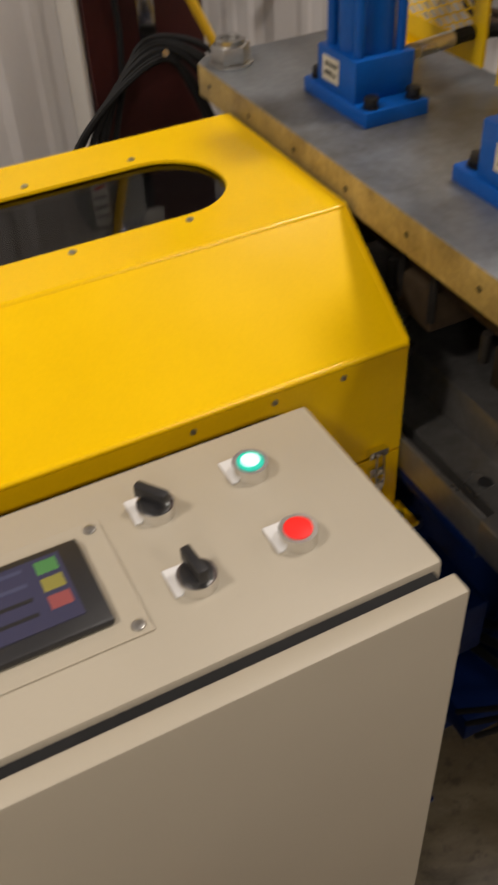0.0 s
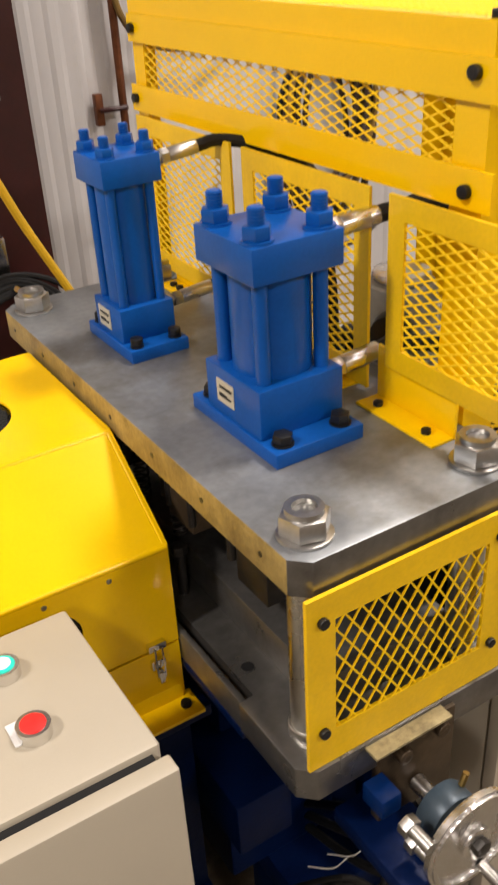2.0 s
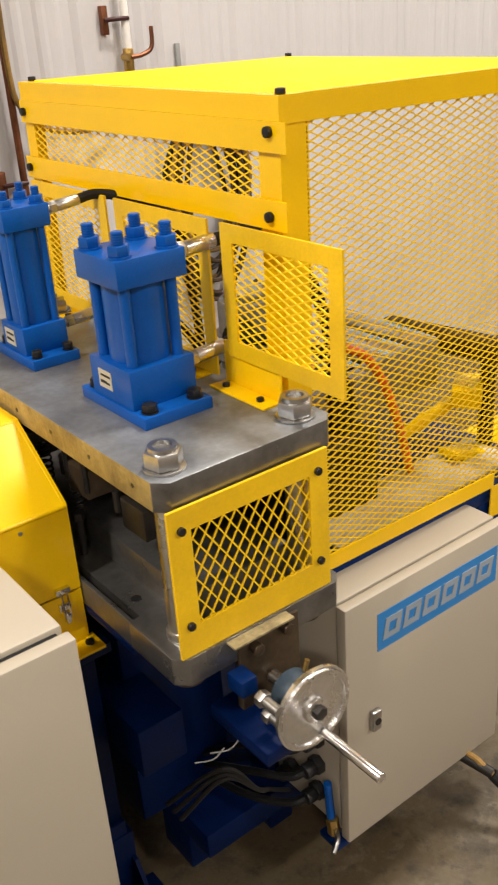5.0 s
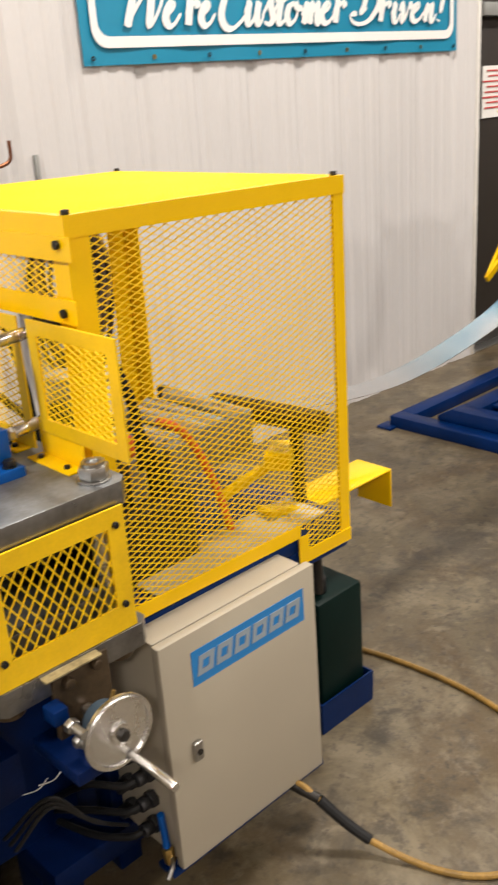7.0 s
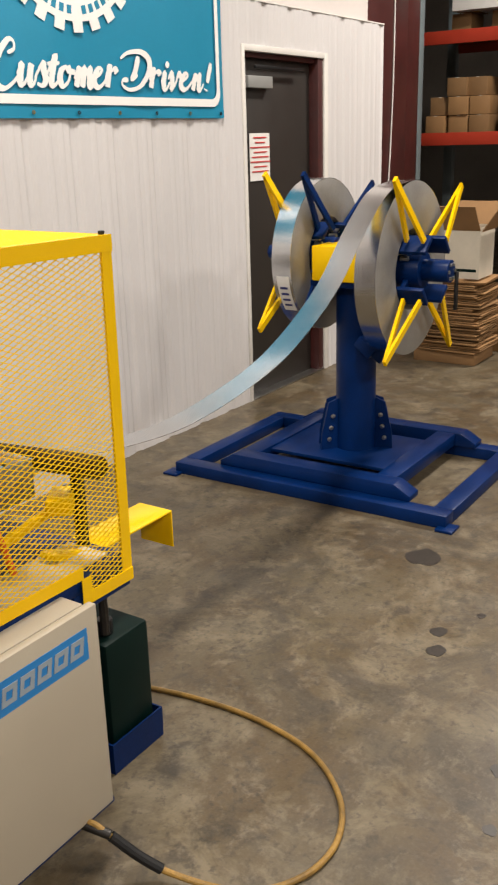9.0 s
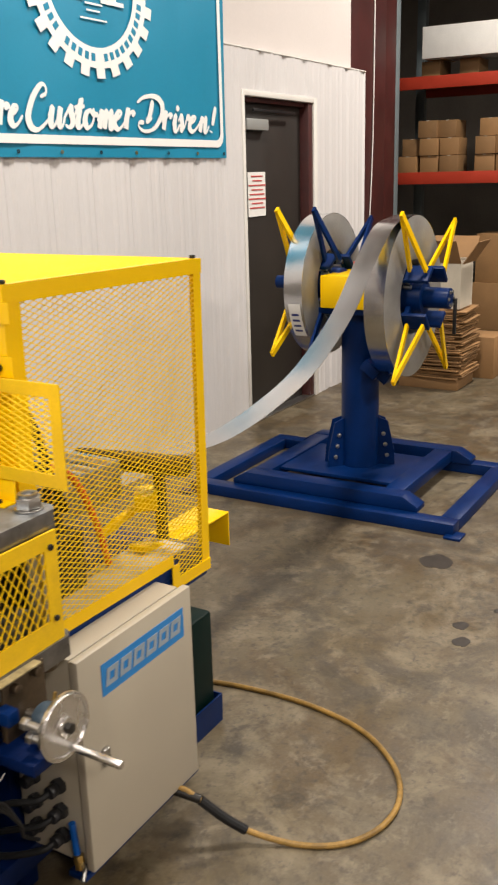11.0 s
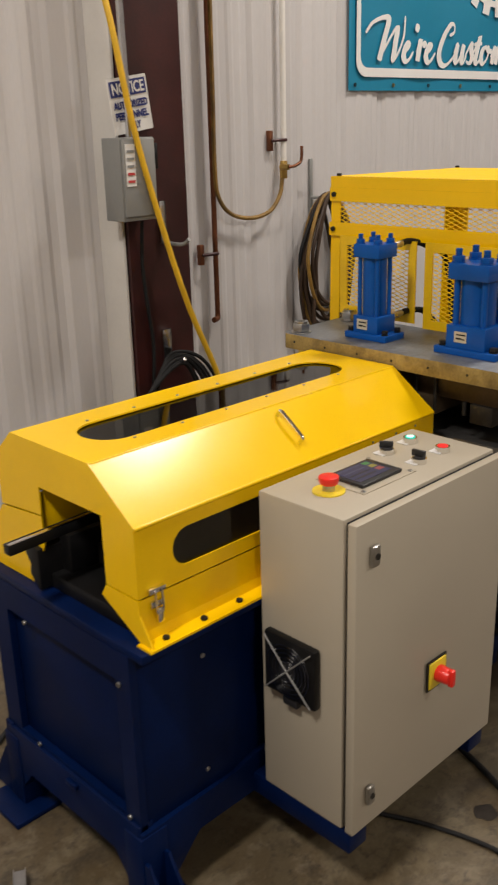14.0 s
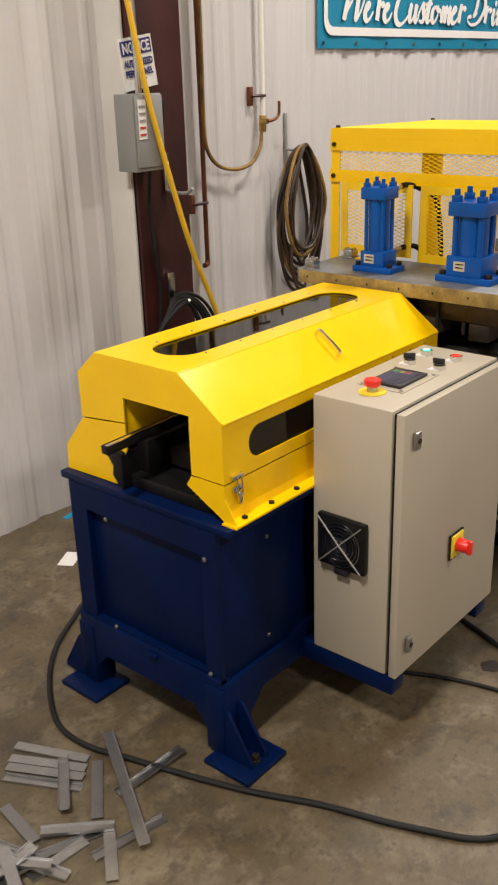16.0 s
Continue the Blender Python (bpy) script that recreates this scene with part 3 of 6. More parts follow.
SCRIPT_O = [(0.45, 1.0), (0.15, 0.8), (0.02, 0.35), (0.15, 0.03), (0.4, 0.2), (0.55, 0.6), (0.45, 0.98), (0.55, 0.78), (0.82, 0.72)]
SCRIPT_N = [(0, 0.4), (0.3, 1.0), (0.2, 0.5), (0.1, 0.03), (0.3, 0.6), (0.55, 0.98), (0.5, 0.5), (0.47, 0.1), (0.6, 0.05), (0.8, 0.45)]
SCRIPT_M = [(0, 0.4), (0.3, 1.0), (0.2, 0.5), (0.1, 0.03), (0.3, 0.6), (0.55, 0.98), (0.48, 0.5), (0.4, 0.03), (0.6, 0.6), (0.85, 0.98), (0.8, 0.5), (0.77, 0.1), (0.9, 0.05), (1.1, 0.45)]
SCRIPT_I = [(0, 0.4), (0.25, 1.0), (0.15, 0.4), (0.18, 0.06), (0.32, 0.05), (0.52, 0.45)]
SCRIPT_V = [(0, 0.6), (0.2, 1.0), (0.25, 0.5), (0.2, 0.03), (0.45, 0.4), (0.65, 1.0), (0.72, 0.85), (0.9, 0.88)]
brush([(0, SCRIPT_W), (2.72, SCRIPT_E), (3.7, [(0.12, 2.0), (-0.02, 1.6)]), (3.72, SCRIPT_R), (4.46, SCRIPT_E)], *WORD1, "slogan_word")
brush([(0, SCRIPT_C), (1.05, SCRIPT_U), (1.85, SCRIPT_S), (2.38, SCRIPT_T), (2.42, [(0.1, 1.05), (0.7, 1.15)]), (3.05, SCRIPT_O), (3.8, SCRIPT_M), (4.82, SCRIPT_E), (5.5, SCRIPT_R)], *WORD2, "slogan_word")
brush([(0, SCRIPT_D), (0, SCRIPT_D_STEM), (1.6, SCRIPT_R), (2.3, SCRIPT_I), (2.62, [(0.2, 1.6), (0.05, 1.3)]), (2.75, SCRIPT_V), (3.5, SCRIPT_E), (4.2, SCRIPT_N), (5.05, [(0.55, 1.75), (0.25, 0.5)]), (5.1, [(0.08, 0.12), (0.06, 0.02)])], *WORD3, "slogan_word")
bm = B()
GC, GR = Vector((3.815, 2.545)), 0.425
out = []
for k in range(24):
    for da, r in ((-0.32, 0.89), (-0.28, 0.89), (-0.25, 1.0), (0.25, 1.0), (0.28, 0.89)):
        a = 2 * math.pi * (k + da) / 24 + 0.06
        out.append((GC.x + 1.13 * GR * r * math.cos(a), GC.y + GR * r * math.sin(a)))
inn = [(GC.x + 0.285 * 1.13 * math.cos(2 * math.pi * k / 48), GC.y + 0.285 * math.sin(2 * math.pi * k / 48)) for k in range(48)]
sheet_with_hole(bm, out, inn, lambda u, v, d: (u, BY + d, v), 0.0015)
part("gear_emblem", bm, INK, banner, "white gear-shaped emblem")
for k in range(22):
    a = math.pi * (1.06 + 0.88 * k / 21)
    if k in (5, 11):
        continue
    c = (GC.x + 0.328 * 1.13 * math.cos(a), GC.y + 0.33 * math.sin(a))
    bm = box(B(), -0.014, 0.014, -0.001, 0.0005, -0.018, 0.018)
    bmesh.ops.transform(bm, matrix=Matrix.Translation((c[0], BY - 0.0005, c[1])) @ Matrix.Rotation(-(a - 1.5 * math.pi), 4, "Y"), verts=bm.verts)
    part("emblem_bar", bm, BANNER, banner)
for x0, x1, z0, z1 in ((3.66, 3.84, 2.455, 2.475), (3.96, 4.14, 2.455, 2.475), (3.72, 3.78, 2.475, 2.62), (4.02, 4.08, 2.475, 2.62), (3.86, 3.94, 2.49, 2.5),
                       (3.84, 3.97, 2.44, 2.449), (3.85, 3.95, 2.41, 2.418), (3.8, 4.0, 2.372, 2.38)):
    part("emblem_bar", box(B(), x0 - 0.085, x1 - 0.085, BY, BY + 0.0015, z0 + 0.01, z1 + 0.01), INK, banner)
for k in range(9):
    for z in (BZ0 + 0.025,):
        bm = B()
        ring(bm, (BX0 + 0.04 + k * (BX1 - BX0 - 0.08) / 8, WY - 0.023, z), (0, 1, 0), 0.009, 0.004, 0.003, 16)
        part("grommet", bm, BRASS if k % 2 else DARKSTEEL, banner)

sign = thing("notice_sign", (1.13, 2.3, 1.6), "white paper sign with navy heading taped to the column", "sign")
SM = pose(1.05, 2.296, 1.59, 0, -8, 0)
bm = box(B(), 0, 0.168, 0, 0.003, 0, 0.178)
bmesh.ops.transform(bm, matrix=SM, verts=bm.verts)
part("sheet", bm, PAPER, sign)
bm = box(B(), 0.008, 0.16, -0.0025, -0.0005, 0.118, 0.168)
bmesh.ops.transform(bm, matrix=SM, verts=bm.verts)
part("heading_panel", bm, NAVYINK, sign)
for txt, sz, x, z, w, mt in (("NOTICE", 0.05, 0.016, 0.126, 0.136, PAPER), ("AUTHORIZED", 0.032, 0.012, 0.08, 0.145, NAVYINK),
                             ("PERSONNEL", 0.032, 0.014, 0.046, 0.14, NAVYINK), ("ONLY", 0.032, 0.055, 0.012, 0.06, NAVYINK)):
    lettering(txt, sz, SM @ Matrix.Translation((x, -0.0035, z)) @ NORTH, mt, sign, "sign_word", width=w, bold=0.0012, depth=0.0004)

eb = thing("disconnect_box", (1.07, 2.31, 1.31), "grey electrical disconnect box with side lever on the column", "electrical box")
part("box_body", box(B(), 0.998, 1.143, 2.21, 2.309, 1.315, 1.585, 0.004), GREYBOX, eb)
part("box_lid", box(B(), 1.003, 1.138, 2.2, 2.209, 1.33, 1.58, 0.003), GREYBOX, eb)
part("warning_label", box(B(), 1.012, 1.05, 2.1965, 2.1995, 1.43, 1.565), PAPER, eb)
for k in range(5):
    part("label_line", box(B(), 1.016, 1.044, 2.194, 2.196, 1.442 + k * 0.024, 1.45 + k * 0.024), REDINK if k < 2 else GREYBOX, eb)
bm = box(B(), 1.144, 1.168, 2.22, 2.25, 1.48, 1.565, 0.004)
part("lever", bm, BLACK, eb)
bm = tube(B(), [(1.09, 2.27, 1.586), (1.09, 2.28, 2.2), (1.09, 2.28, 3.2), (1.09, 2.28, 5.1)], 0.013, 10)
solo("steel_conduit", bm, GALV, "grey steel conduit rising from the electrical box", "conduit")
uh = thing("wall_hook", (1.24, 2.3, 1.21), "empty galvanised hook bracket on the red column", "hook")
part("strap", box(B(), 1.222, 1.25, 2.295, 2.309, 1.215, 1.365, 0.002), GALV, uh)
part("peg", tube(B(), [(1.236, 2.3, 1.222), (1.24, 2.26, 1.216), (1.25, 2.21, 1.216), (1.255, 2.18, 1.235)], 0.007), GREYBOX, uh)
solo("corner_trim", box(B(), 1.073, 1.086, 2.327, 2.57, 0, WTOP, 0.003), TRIM, "white folded metal trim between wall sheet and column", "trim", kind="structure")
bm = tube(B(), [(1.12, 2.27, 1.315), (1.125, 2.29, 1.15), (1.14, 2.295, 1.0), (1.16, 2.3, 0.85), (1.15, 2.3, 0.7)], 0.007)
solo("black_power_cord", bm, RUBBER, "black cord hanging from the electrical box", "cable")

# compressed air pipes
bm = B()
tube(bm, [(1.715, 2.545, 5.0), (1.712, 2.545, 0.84)], 0.011, 10, smooth=False)
tube(bm, [(1.712, 2.545, 0.845), (1.705, 2.54, 0.832), (1.675, 2.53, 0.83)], 0.012, 10)
solo("copper_pipe", bm, COPPER, "tarnished copper air pipe on the white wall", "pipe")
bm = tube(B(), [(2.145, 2.545, 5.0), (2.137, 2.545, 1.46)], 0.013, 12, smooth=False)
solo("white_pipe", bm, PIPEWHITE, "white plastic drop pipe on the wall", "pipe")
valve = thing("air_valve", (2.12, 2.54, 1.4), "brass ball valve at the end of the white pipe", "valve")
bm = cyl(B(), (2.137, 2.545, 1.46), (2.135, 2.545, 1.385), 0.017, 12, bevel=0.003)
cyl(bm, (2.12, 2.545, 1.435), (2.12, 2.5, 1.435), 0.013, 10)
part("valve_body", bm, BRASS, valve)
part("lever", tube(B(), [(2.12, 2.5, 1.435), (2.16, 2.495, 1.44), (2.195, 2.495, 1.46), (2.2, 2.495, 1.52)], 0.007), COPPER, valve)
bm = tube(B(), [(2.12, 2.54, 1.385), (2.1, 2.535, 1.32), (2.03, 2.53, 1.255), (1.92, 2.53, 1.235), (1.8, 2.53, 1.26), (1.73, 2.53, 1.33), (1.712, 2.53, 1.45),
               (1.716, 2.53, 1.8), (1.72, 2.53, 2.6), (1.72, 2.53, 4.9)], 0.009, 8)
solo("air_hose", bm, HOSEOLD, "soiled yellow air hose looped between pipe and valve", "hose")
for x, z, w in ((2.06, 1.545, 0.05), (1.635, 1.105, 0.05)):
    br = thing("pipe_bracket", (x, 2.56, z), "rusty red pipe bracket screwed to the wall", "bracket", "pipe brackets")
    part("plate", box(B(), x + 0.002, x + 0.024, 2.555, 2.578, z - 0.042, z + 0.042, 0.003), COPPER, br)
    part("strut", tube(B(), [(x + 0.01, 2.55, z), (x + 0.045, 2.535, z + 0.002), (x + 0.085, 2.535, z + 0.002)], 0.007), OXIDE, br)

# coil of hose on a wall hook
hook = thing("hose_hook", (2.32, 2.56, 1.36), "grey steel hook plate on the wall", "hook")
part("plate", box(B(), 2.335, 2.352, 2.566, 2.578, 1.22, 1.46, 0.002), GREYBOX, hook)
part("peg", tube(B(), [(2.343, 2.57, 1.29), (2.37, 2.52, 1.29), (2.375, 2.47, 1.31)], 0.007), GREYBOX, hook)
coil = thing("hose_coil", (2.4, 2.5, 0.95), "coiled brown and yellow air hoses hung on the wall", "hose", kind="")
rng = random.Random(4)
for k in range(13):
    w, h = 0.15 + rng.uniform(-0.035, 0.03), 0.3 + rng.uniform(-0.06, 0.07)
    cx, top = 2.372 + rng.uniform(-0.02, 0.02), 1.315 - k * 0.003
    yo = 2.47 + 0.006 * k + rng.uniform(-0.008, 0.008)
    pts = []
    for j in range(17):
        a = 2 * math.pi * j / 16
        px = cx + w * math.sin(a) * (1 - 0.35 * max(0, math.cos(a)))
        pts.append((px, yo + 0.01 * math.sin(2 * a + k), top - h + h * math.cos(a)))
    part("hose_loop", tube(B(), pts, 0.009, 7, 4), HOSEOLD if k in (2, 9) else (RUBBER if k == 6 else HOSEBRN), coil)
part("hose_end", tube(B(), [(2.27, 2.48, 0.9), (2.25, 2.47, 0.75), (2.3, 2.47, 0.62), (2.45, 2.48, 0.58), (2.55, 2.48, 0.62)], 0.009, 7), HOSEBRN, coil)

# yellow hose slanting down the column, and the cable bundle on its hook
bm = tube(B(), [(0.985, 2.26, 2.5), (0.99, 2.24, 2.1), (1.0, 2.2, 1.887), (1.047, 2.19, 1.615), (1.135, 2.19, 1.315), (1.244, 2.19, 1.002), (1.378, 2.19, 0.709), (1.5, 2.2, 0.4), (1.56, 2.2, 0.02)], 0.0105, 10)
solo("yellow_air_hose", bm, HOSEYEL, "bright yellow air hose slanting down past the column", "hose")
ch = thing("cable_hook", (1.22, 2.3, 0.8), "galvanised hook bracket on the column", "hook")
part("strap", box(B(), 1.205, 1.245, 2.295, 2.309, 0.76, 0.9, 0.002), GALV, ch)
part("peg", tube(B(), [(1.225, 2.3, 0.785), (1.225, 2.24, 0.785), (1.225, 2.2, 0.8)], 0.008), GALV, ch)
cb = thing("cable_bundle", (1.2, 2.24, 0.6), "bundle of black cables draped over a hook", "cable")
for k in range(7):
    o = (k - 3) * 0.02 + rng.uniform(-0.012, 0.012)
    part("cable", tube(B(), [(0.98 + o, 2.22 + 0.004 * k, 0.3), (1.02 + o, 2.22 + 0.004 * k, 0.55), (1.1 + o * 0.7, 2.22 + 0.004 * k, 0.72 + o * 0.5), (1.22, 2.22 + 0.005 * k, 0.8 + o * 0.3),
                              (1.33 + o * 0.6, 2.22 + 0.004 * k, 0.72 + o * 0.5), (1.41 + o, 2.23, 0.52), (1.44 + o, 2.24, 0.3)], 0.0075, 7, 6), RUBBER, cb)

# ---- press: two plates on four tie columns ----
PX0, PX1, PY0, PY1, PZ = 0.985, 1.285, 0.672, 1.478, 1.043
NUTS = [(1.022, 0.712), (1.243, 0.712), (1.022, 1.432), (1.243, 1.432)]
press = thing("hydraulic_press", (1.13, 1.07, 0), "four-column press with bright steel plates, stained and scuffed", "press")


def chamfered(x0, x1, y0, y1, c):
    return [(x0 + c, y0), (x1 - c, y0), (x1, y0 + c), (x1, y1 - c), (x1 - c, y1), (x0 + c, y1), (x0, y1 - c), (x0, y0 + c)]


bm = prism(B(), chamfered(PX0, PX1, PY0, PY1, 0.018), "z", 1.0, PZ, 0.0015)
# the upright faces other than the tarnished edge take the shade-darkened steel
for f in bm.faces:
    c = f.calc_center_median()
    if abs(f.normal.x) > 0.9 and c.x < 1.1:
        f.material_index = 1
    elif abs(f.normal.z) < 0.5:
        f.material_index = 2
part("top_plate", bm, [STEEL, STEEL_EDGE, STEEL_LOW], press, "ground steel plate with yellow-tarnished edge")
for k in range(7):
    bm = B()
    cyl(bm, (PX0 - 0.0005, 0.735 + 0.115 * k, 1.022), (PX0 + 0.001, 0.735 + 0.115 * k, 1.022), 0.0035, 10)
    part("tapped_hole", bm, BLACK, press)
for x, y in NUTS:
    part("washer", cyl(B(), (x, y, PZ), (x, y, PZ + 0.004), 0.0285, 28, bevel=0.001), ZINC, press)
    bm = cyl(B(), (x, y, PZ + 0.004), (x, y, PZ + 0.027), 0.0262, 6, bevel=0.003, spin=0.25)
    nut = part("hex_nut", bm, ZINC, press)
    bm = ring(B(), (x, y, PZ + 0.028), (0, 0, 1), 0.0195, 0.0125, 0.01)
    part("column_end", bm, ZINC, nut)
    part("column_bore", cyl(B(), (x, y, PZ + 0.018), (x, y, PZ + 0.0245), 0.0125, 16), DARKSTEEL, nut)
    bm = cyl(B(), (x, y, 0.778), (x, y, 1.0), 0.0205, 28)
    cyl(bm, (x, y, 0.778), (x, y, 0.793), 0.024, 28, bevel=0.003)
    part("tie_column", bm, BRIGHT, press)
    part("foot_nut", cyl(B(), (x, y, 0.702), (x, y, 0.733), 0.027, 24, bevel=0.006), TARNISH, press)
LX0, LX1, LY0, LY1 = 0.978, 1.283, 0.66, 1.478
bm = prism(B(), [(LX0 + 0.018, LY0), (LX1 - 0.018, LY0), (LX1, LY0 + 0.018), (LX1, LY1), (1.0, LY1), (1.0, 0.79), (LX0, 0.79), (LX0, LY0 + 0.018)], "z", 0.733, 0.778, 0.0015)
part("bottom_plate", bm, STEEL_LOW, press, "machined steel lower plate with a stepped side")
bm = B()
box(bm, 0.981, 0.989, 0.79, 1.46, 0.73, 0.775, 0.001)
part("side_rail", bm, STEEL_LOW, press)
part("slot_floor", box(B(), 0.988, 1.0, 0.795, 1.46, 0.742, 0.755), TARNISH, press)
bm = cyl(B(), (1.017, 0.832, 0.774), (1.017, 0.832, 0.7795), 0.008, 18)
part("drilled_hole", bm, BLACK, press)
bm = B()
box(bm, 1.045, 1.235, 0.72, 1.44, 0.778, 0.83, 0.002)
part("lower_die", bm, STEEL_LOW, press)
bm = B()
box(bm, 1.04, 1.24, 0.76, 1.42, 0.935, 0.985, 0.002)
# added dark plate that keeps light from the cage out of the press
part("light_block_plate", box(B(), 1.262, 1.268, 0.75, 1.4, 0.778, 1.0), DARKSTEEL, press)
part("upper_die", bm, TARNISH, press, "brown oil-tarnished upper die")
for y in (0.83, 1.0, 1.2, 1.36):
    part("die_insert", box(B(), 1.03, 1.25, y - 0.03, y + 0.035, 0.885, 0.935, 0.002), DARKSTEEL if y != 1.0 else TARNISH, press)
    part("clamp_bolt", cyl(B(), (1.036, y + 0.055, 0.9), (1.036, y + 0.055, 0.935), 0.006, 10), DARKSTEEL, press)
for y in (0.97, 1.03):
    part("spring_post", cyl(B(), (1.03, y, 0.9), (1.03, y, 0.985), 0.005, 10), DARKSTEEL, press)
for k in range(4):
    y = 1.0 + 0.11 * k
    bm = cyl(B(), (1.022, y, 0.778), (1.022, y, 0.842), 0.007, 12)
    cyl(bm, (1.022, y, 0.842), (1.022, y, 0.856), 0.011, 6, bevel=0.001)
    part("die_stud", bm, DARKSTEEL, press)
    bm = tube(B(), [(1.05 + 0.01 * math.cos(j * 0.9), y + 0.05 + 0.01 * math.sin(j * 0.9), 0.83 + 0.0016 * j) for j in range(56)], 0.002, 6, 2)
    part("die_spring", bm, DARKSTEEL, press)
part("ram", cyl(B(), (1.12, 0.912, 0.98), (1.12, 0.912, 1.0), 0.03, 20), BRIGHT, press)

# ---- hydraulic cylinders ----


def cylinder(x0, x1, y0, y1, block, zb, zh, zt, rod, bolt, hexhead, label):
    """Tie-rod cylinder on a flange: block = (y0, y1) of the square blocks."""
    cx, cy = (x0 + x1) / 2, (block[0] + block[1]) / 2
    th = thing("hydraulic_cylinder", (cx, cy, PZ), label, "hydraulic cylinder", "cylinders on the press")
    zf = PZ + 0.018
    part("mounting_flange", box(B(), x0, x1, y0, y1, PZ, zf, 0.0015), BLUE, th)
    ins = 0.003
    bx0, bx1, by0, by1 = x0 + ins, x1 - ins, block[0], block[1]
    base = part("lower_block", box(B(), bx0, bx1, by0, by1, zf, zb, 0.0018), BLUE, th)
    r = (bx1 - bx0) * 0.41
    part("barrel", cyl(B(), (cx, cy, zb), (cx, cy, zh), r, 40), BLUE, th)
    head = part("head_block", box(B(), bx0 - 0.001, bx1 + 0.001, by0 - 0.001, by1 + 0.001, zh, zt, 0.0018), BLUE, th)
    for sx in (bx0 + rod * 2.0, bx1 - rod * 2.0):
        for sy in (by0 + rod * 2.0, by1 - rod * 2.0):
            tr = part("tie_rod", cyl(B(), (sx, sy, zb), (sx, sy, zh), rod, 16), BLUE, th)
            bm = cyl(B(), (sx, sy, zt), (sx, sy, zt + rod * 0.35), rod * 2.0, 18)
            cyl(bm, (sx, sy, zt + rod * 0.3), (sx, sy, zt + rod * 2.1), rod * 1.85, 6, bevel=rod * 0.2, spin=0.4)
            part("tie_nut", bm, BLUE, tr)
            bm = cyl(B(), (sx, sy, zt + rod * 2), (sx, sy, zt + rod * 4.2), rod * 0.95, 14, bevel=rod * 0.15)
            for k in range(5):
                ring(bm, (sx, sy, zt + rod * (2.3 + 0.4 * k)), (0, 0, 1), rod * 1.07, rod * 0.8, rod * 0.16, 14)
            part("rod_end", bm, BLUE, tr)
    for sx in (x0 + bolt * 1.7, x1 - bolt * 1.7):
        for sy in (y0 + bolt * 1.5, y1 - bolt * 1.5):
            bm = cyl(B(), (sx, sy, zf), (sx, sy, zf + 0.002), bolt * 1.1, 18)
            cyl(bm, (sx, sy, zf + 0.002), (sx, sy, zf + 0.013), bolt, 6 if hexhead else 18, bevel=0.0012, spin=0.3)
            if not hexhead:
                cyl(bm, (sx, sy, zf + 0.0125), (sx, sy, zf + 0.0134), bolt * 0.5, 6)
            part("mounting_bolt", bm, BLACK, th, "black steel bolt")
    ny, nz = by0 + (by1 - by0) * 0.62, zf + (zb - zf) * 0.52
    np_ = part("nameplate", box(B(), bx0 - 0.0014, bx0 - 0.0002, ny - 0.018, ny + 0.018, nz - 0.014, nz + 0.014), PLATE, th, "silver nameplate with black print")
    for dy, w, dz, h in ((-0.002, 0.013, 0.006, 0.0035), (0.004, 0.008, -0.004, 0.0045), (-0.009, 0.004, -0.005, 0.003)):
        part("printed_bar", box(B(), bx0 - 0.0022, bx0 - 0.0016, ny + dy - w, ny + dy + w, nz + dz - h / 2, nz + dz + h / 2), BLACK, np_)
    return th, bx1, cx, cy


def fitting(th, x, y, z, pts, rh=0.0125):
    """Hose end: hex adaptor, swaged ferrule and rubber hose along pts."""
    bm = cyl(B(), (x, y, z), (x + 0.012, y, z), rh, 6, bevel=0.001)
    cyl(bm, (x + 0.012, y, z), (x + 0.02, y, z), rh * 0.7, 12)
    cyl(bm, (x + 0.02, y, z), (x + 0.033, y, z + 0.001), rh, 6, bevel=0.001)
    part("hose_adaptor", bm, ZINC, th, "zinc-plated hose adaptor")
    p0, p1 = Vector((x + 0.033, y, z + 0.001)), Vector(pts[0])
    part("ferrule", cyl(B(), p0, p1, rh * 0.92, 16, bevel=0.001), BRIGHT, th)
    part("hose", tube(B(), pts, rh * 0.82, 10), RUBBER, th, "black rubber hydraulic hose")


th, bx, cx, cy = cylinder(1.064, 1.18, 0.822, 1.004, (0.856, 0.97), 1.12, 1.236, 1.276, 0.0085, 0.0115, True,
                          "bright blue tie-rod hydraulic cylinder, the larger one, on the steel plate")
fitting(th, bx, cy - 0.005, 1.256, [(1.262, cy - 0.006, 1.26), (1.29, cy - 0.006, 1.26), (1.34, cy - 0.02, 1.26), (1.4, cy - 0.05, 1.19), (1.43, cy - 0.07, 1.08), (1.44, cy - 0.06, 0.96)])
fitting(th, bx, cy - 0.01, 1.092, [(1.262, cy - 0.012, 1.098), (1.29, cy - 0.013, 1.1), (1.35, cy - 0.03, 1.085), (1.42, cy - 0.08, 1.05), (1.46, cy - 0.09, 0.95)])
th, bx, cx, cy = cylinder(1.057, 1.143, 1.156, 1.298, (1.186, 1.27), 1.108, 1.267, 1.303, 0.0063, 0.0085, False,
                          "bright blue tie-rod hydraulic cylinder, slimmer and taller, on the steel plate")
fitting(th, bx, cy, 1.285, [(1.215, cy - 0.002, 1.291), (1.25, cy - 0.004, 1.294), (1.3, cy - 0.02, 1.28), (1.36, cy - 0.05, 1.24), (1.39, cy - 0.06, 1.1), (1.4, cy - 0.06, 0.95)], 0.0105)
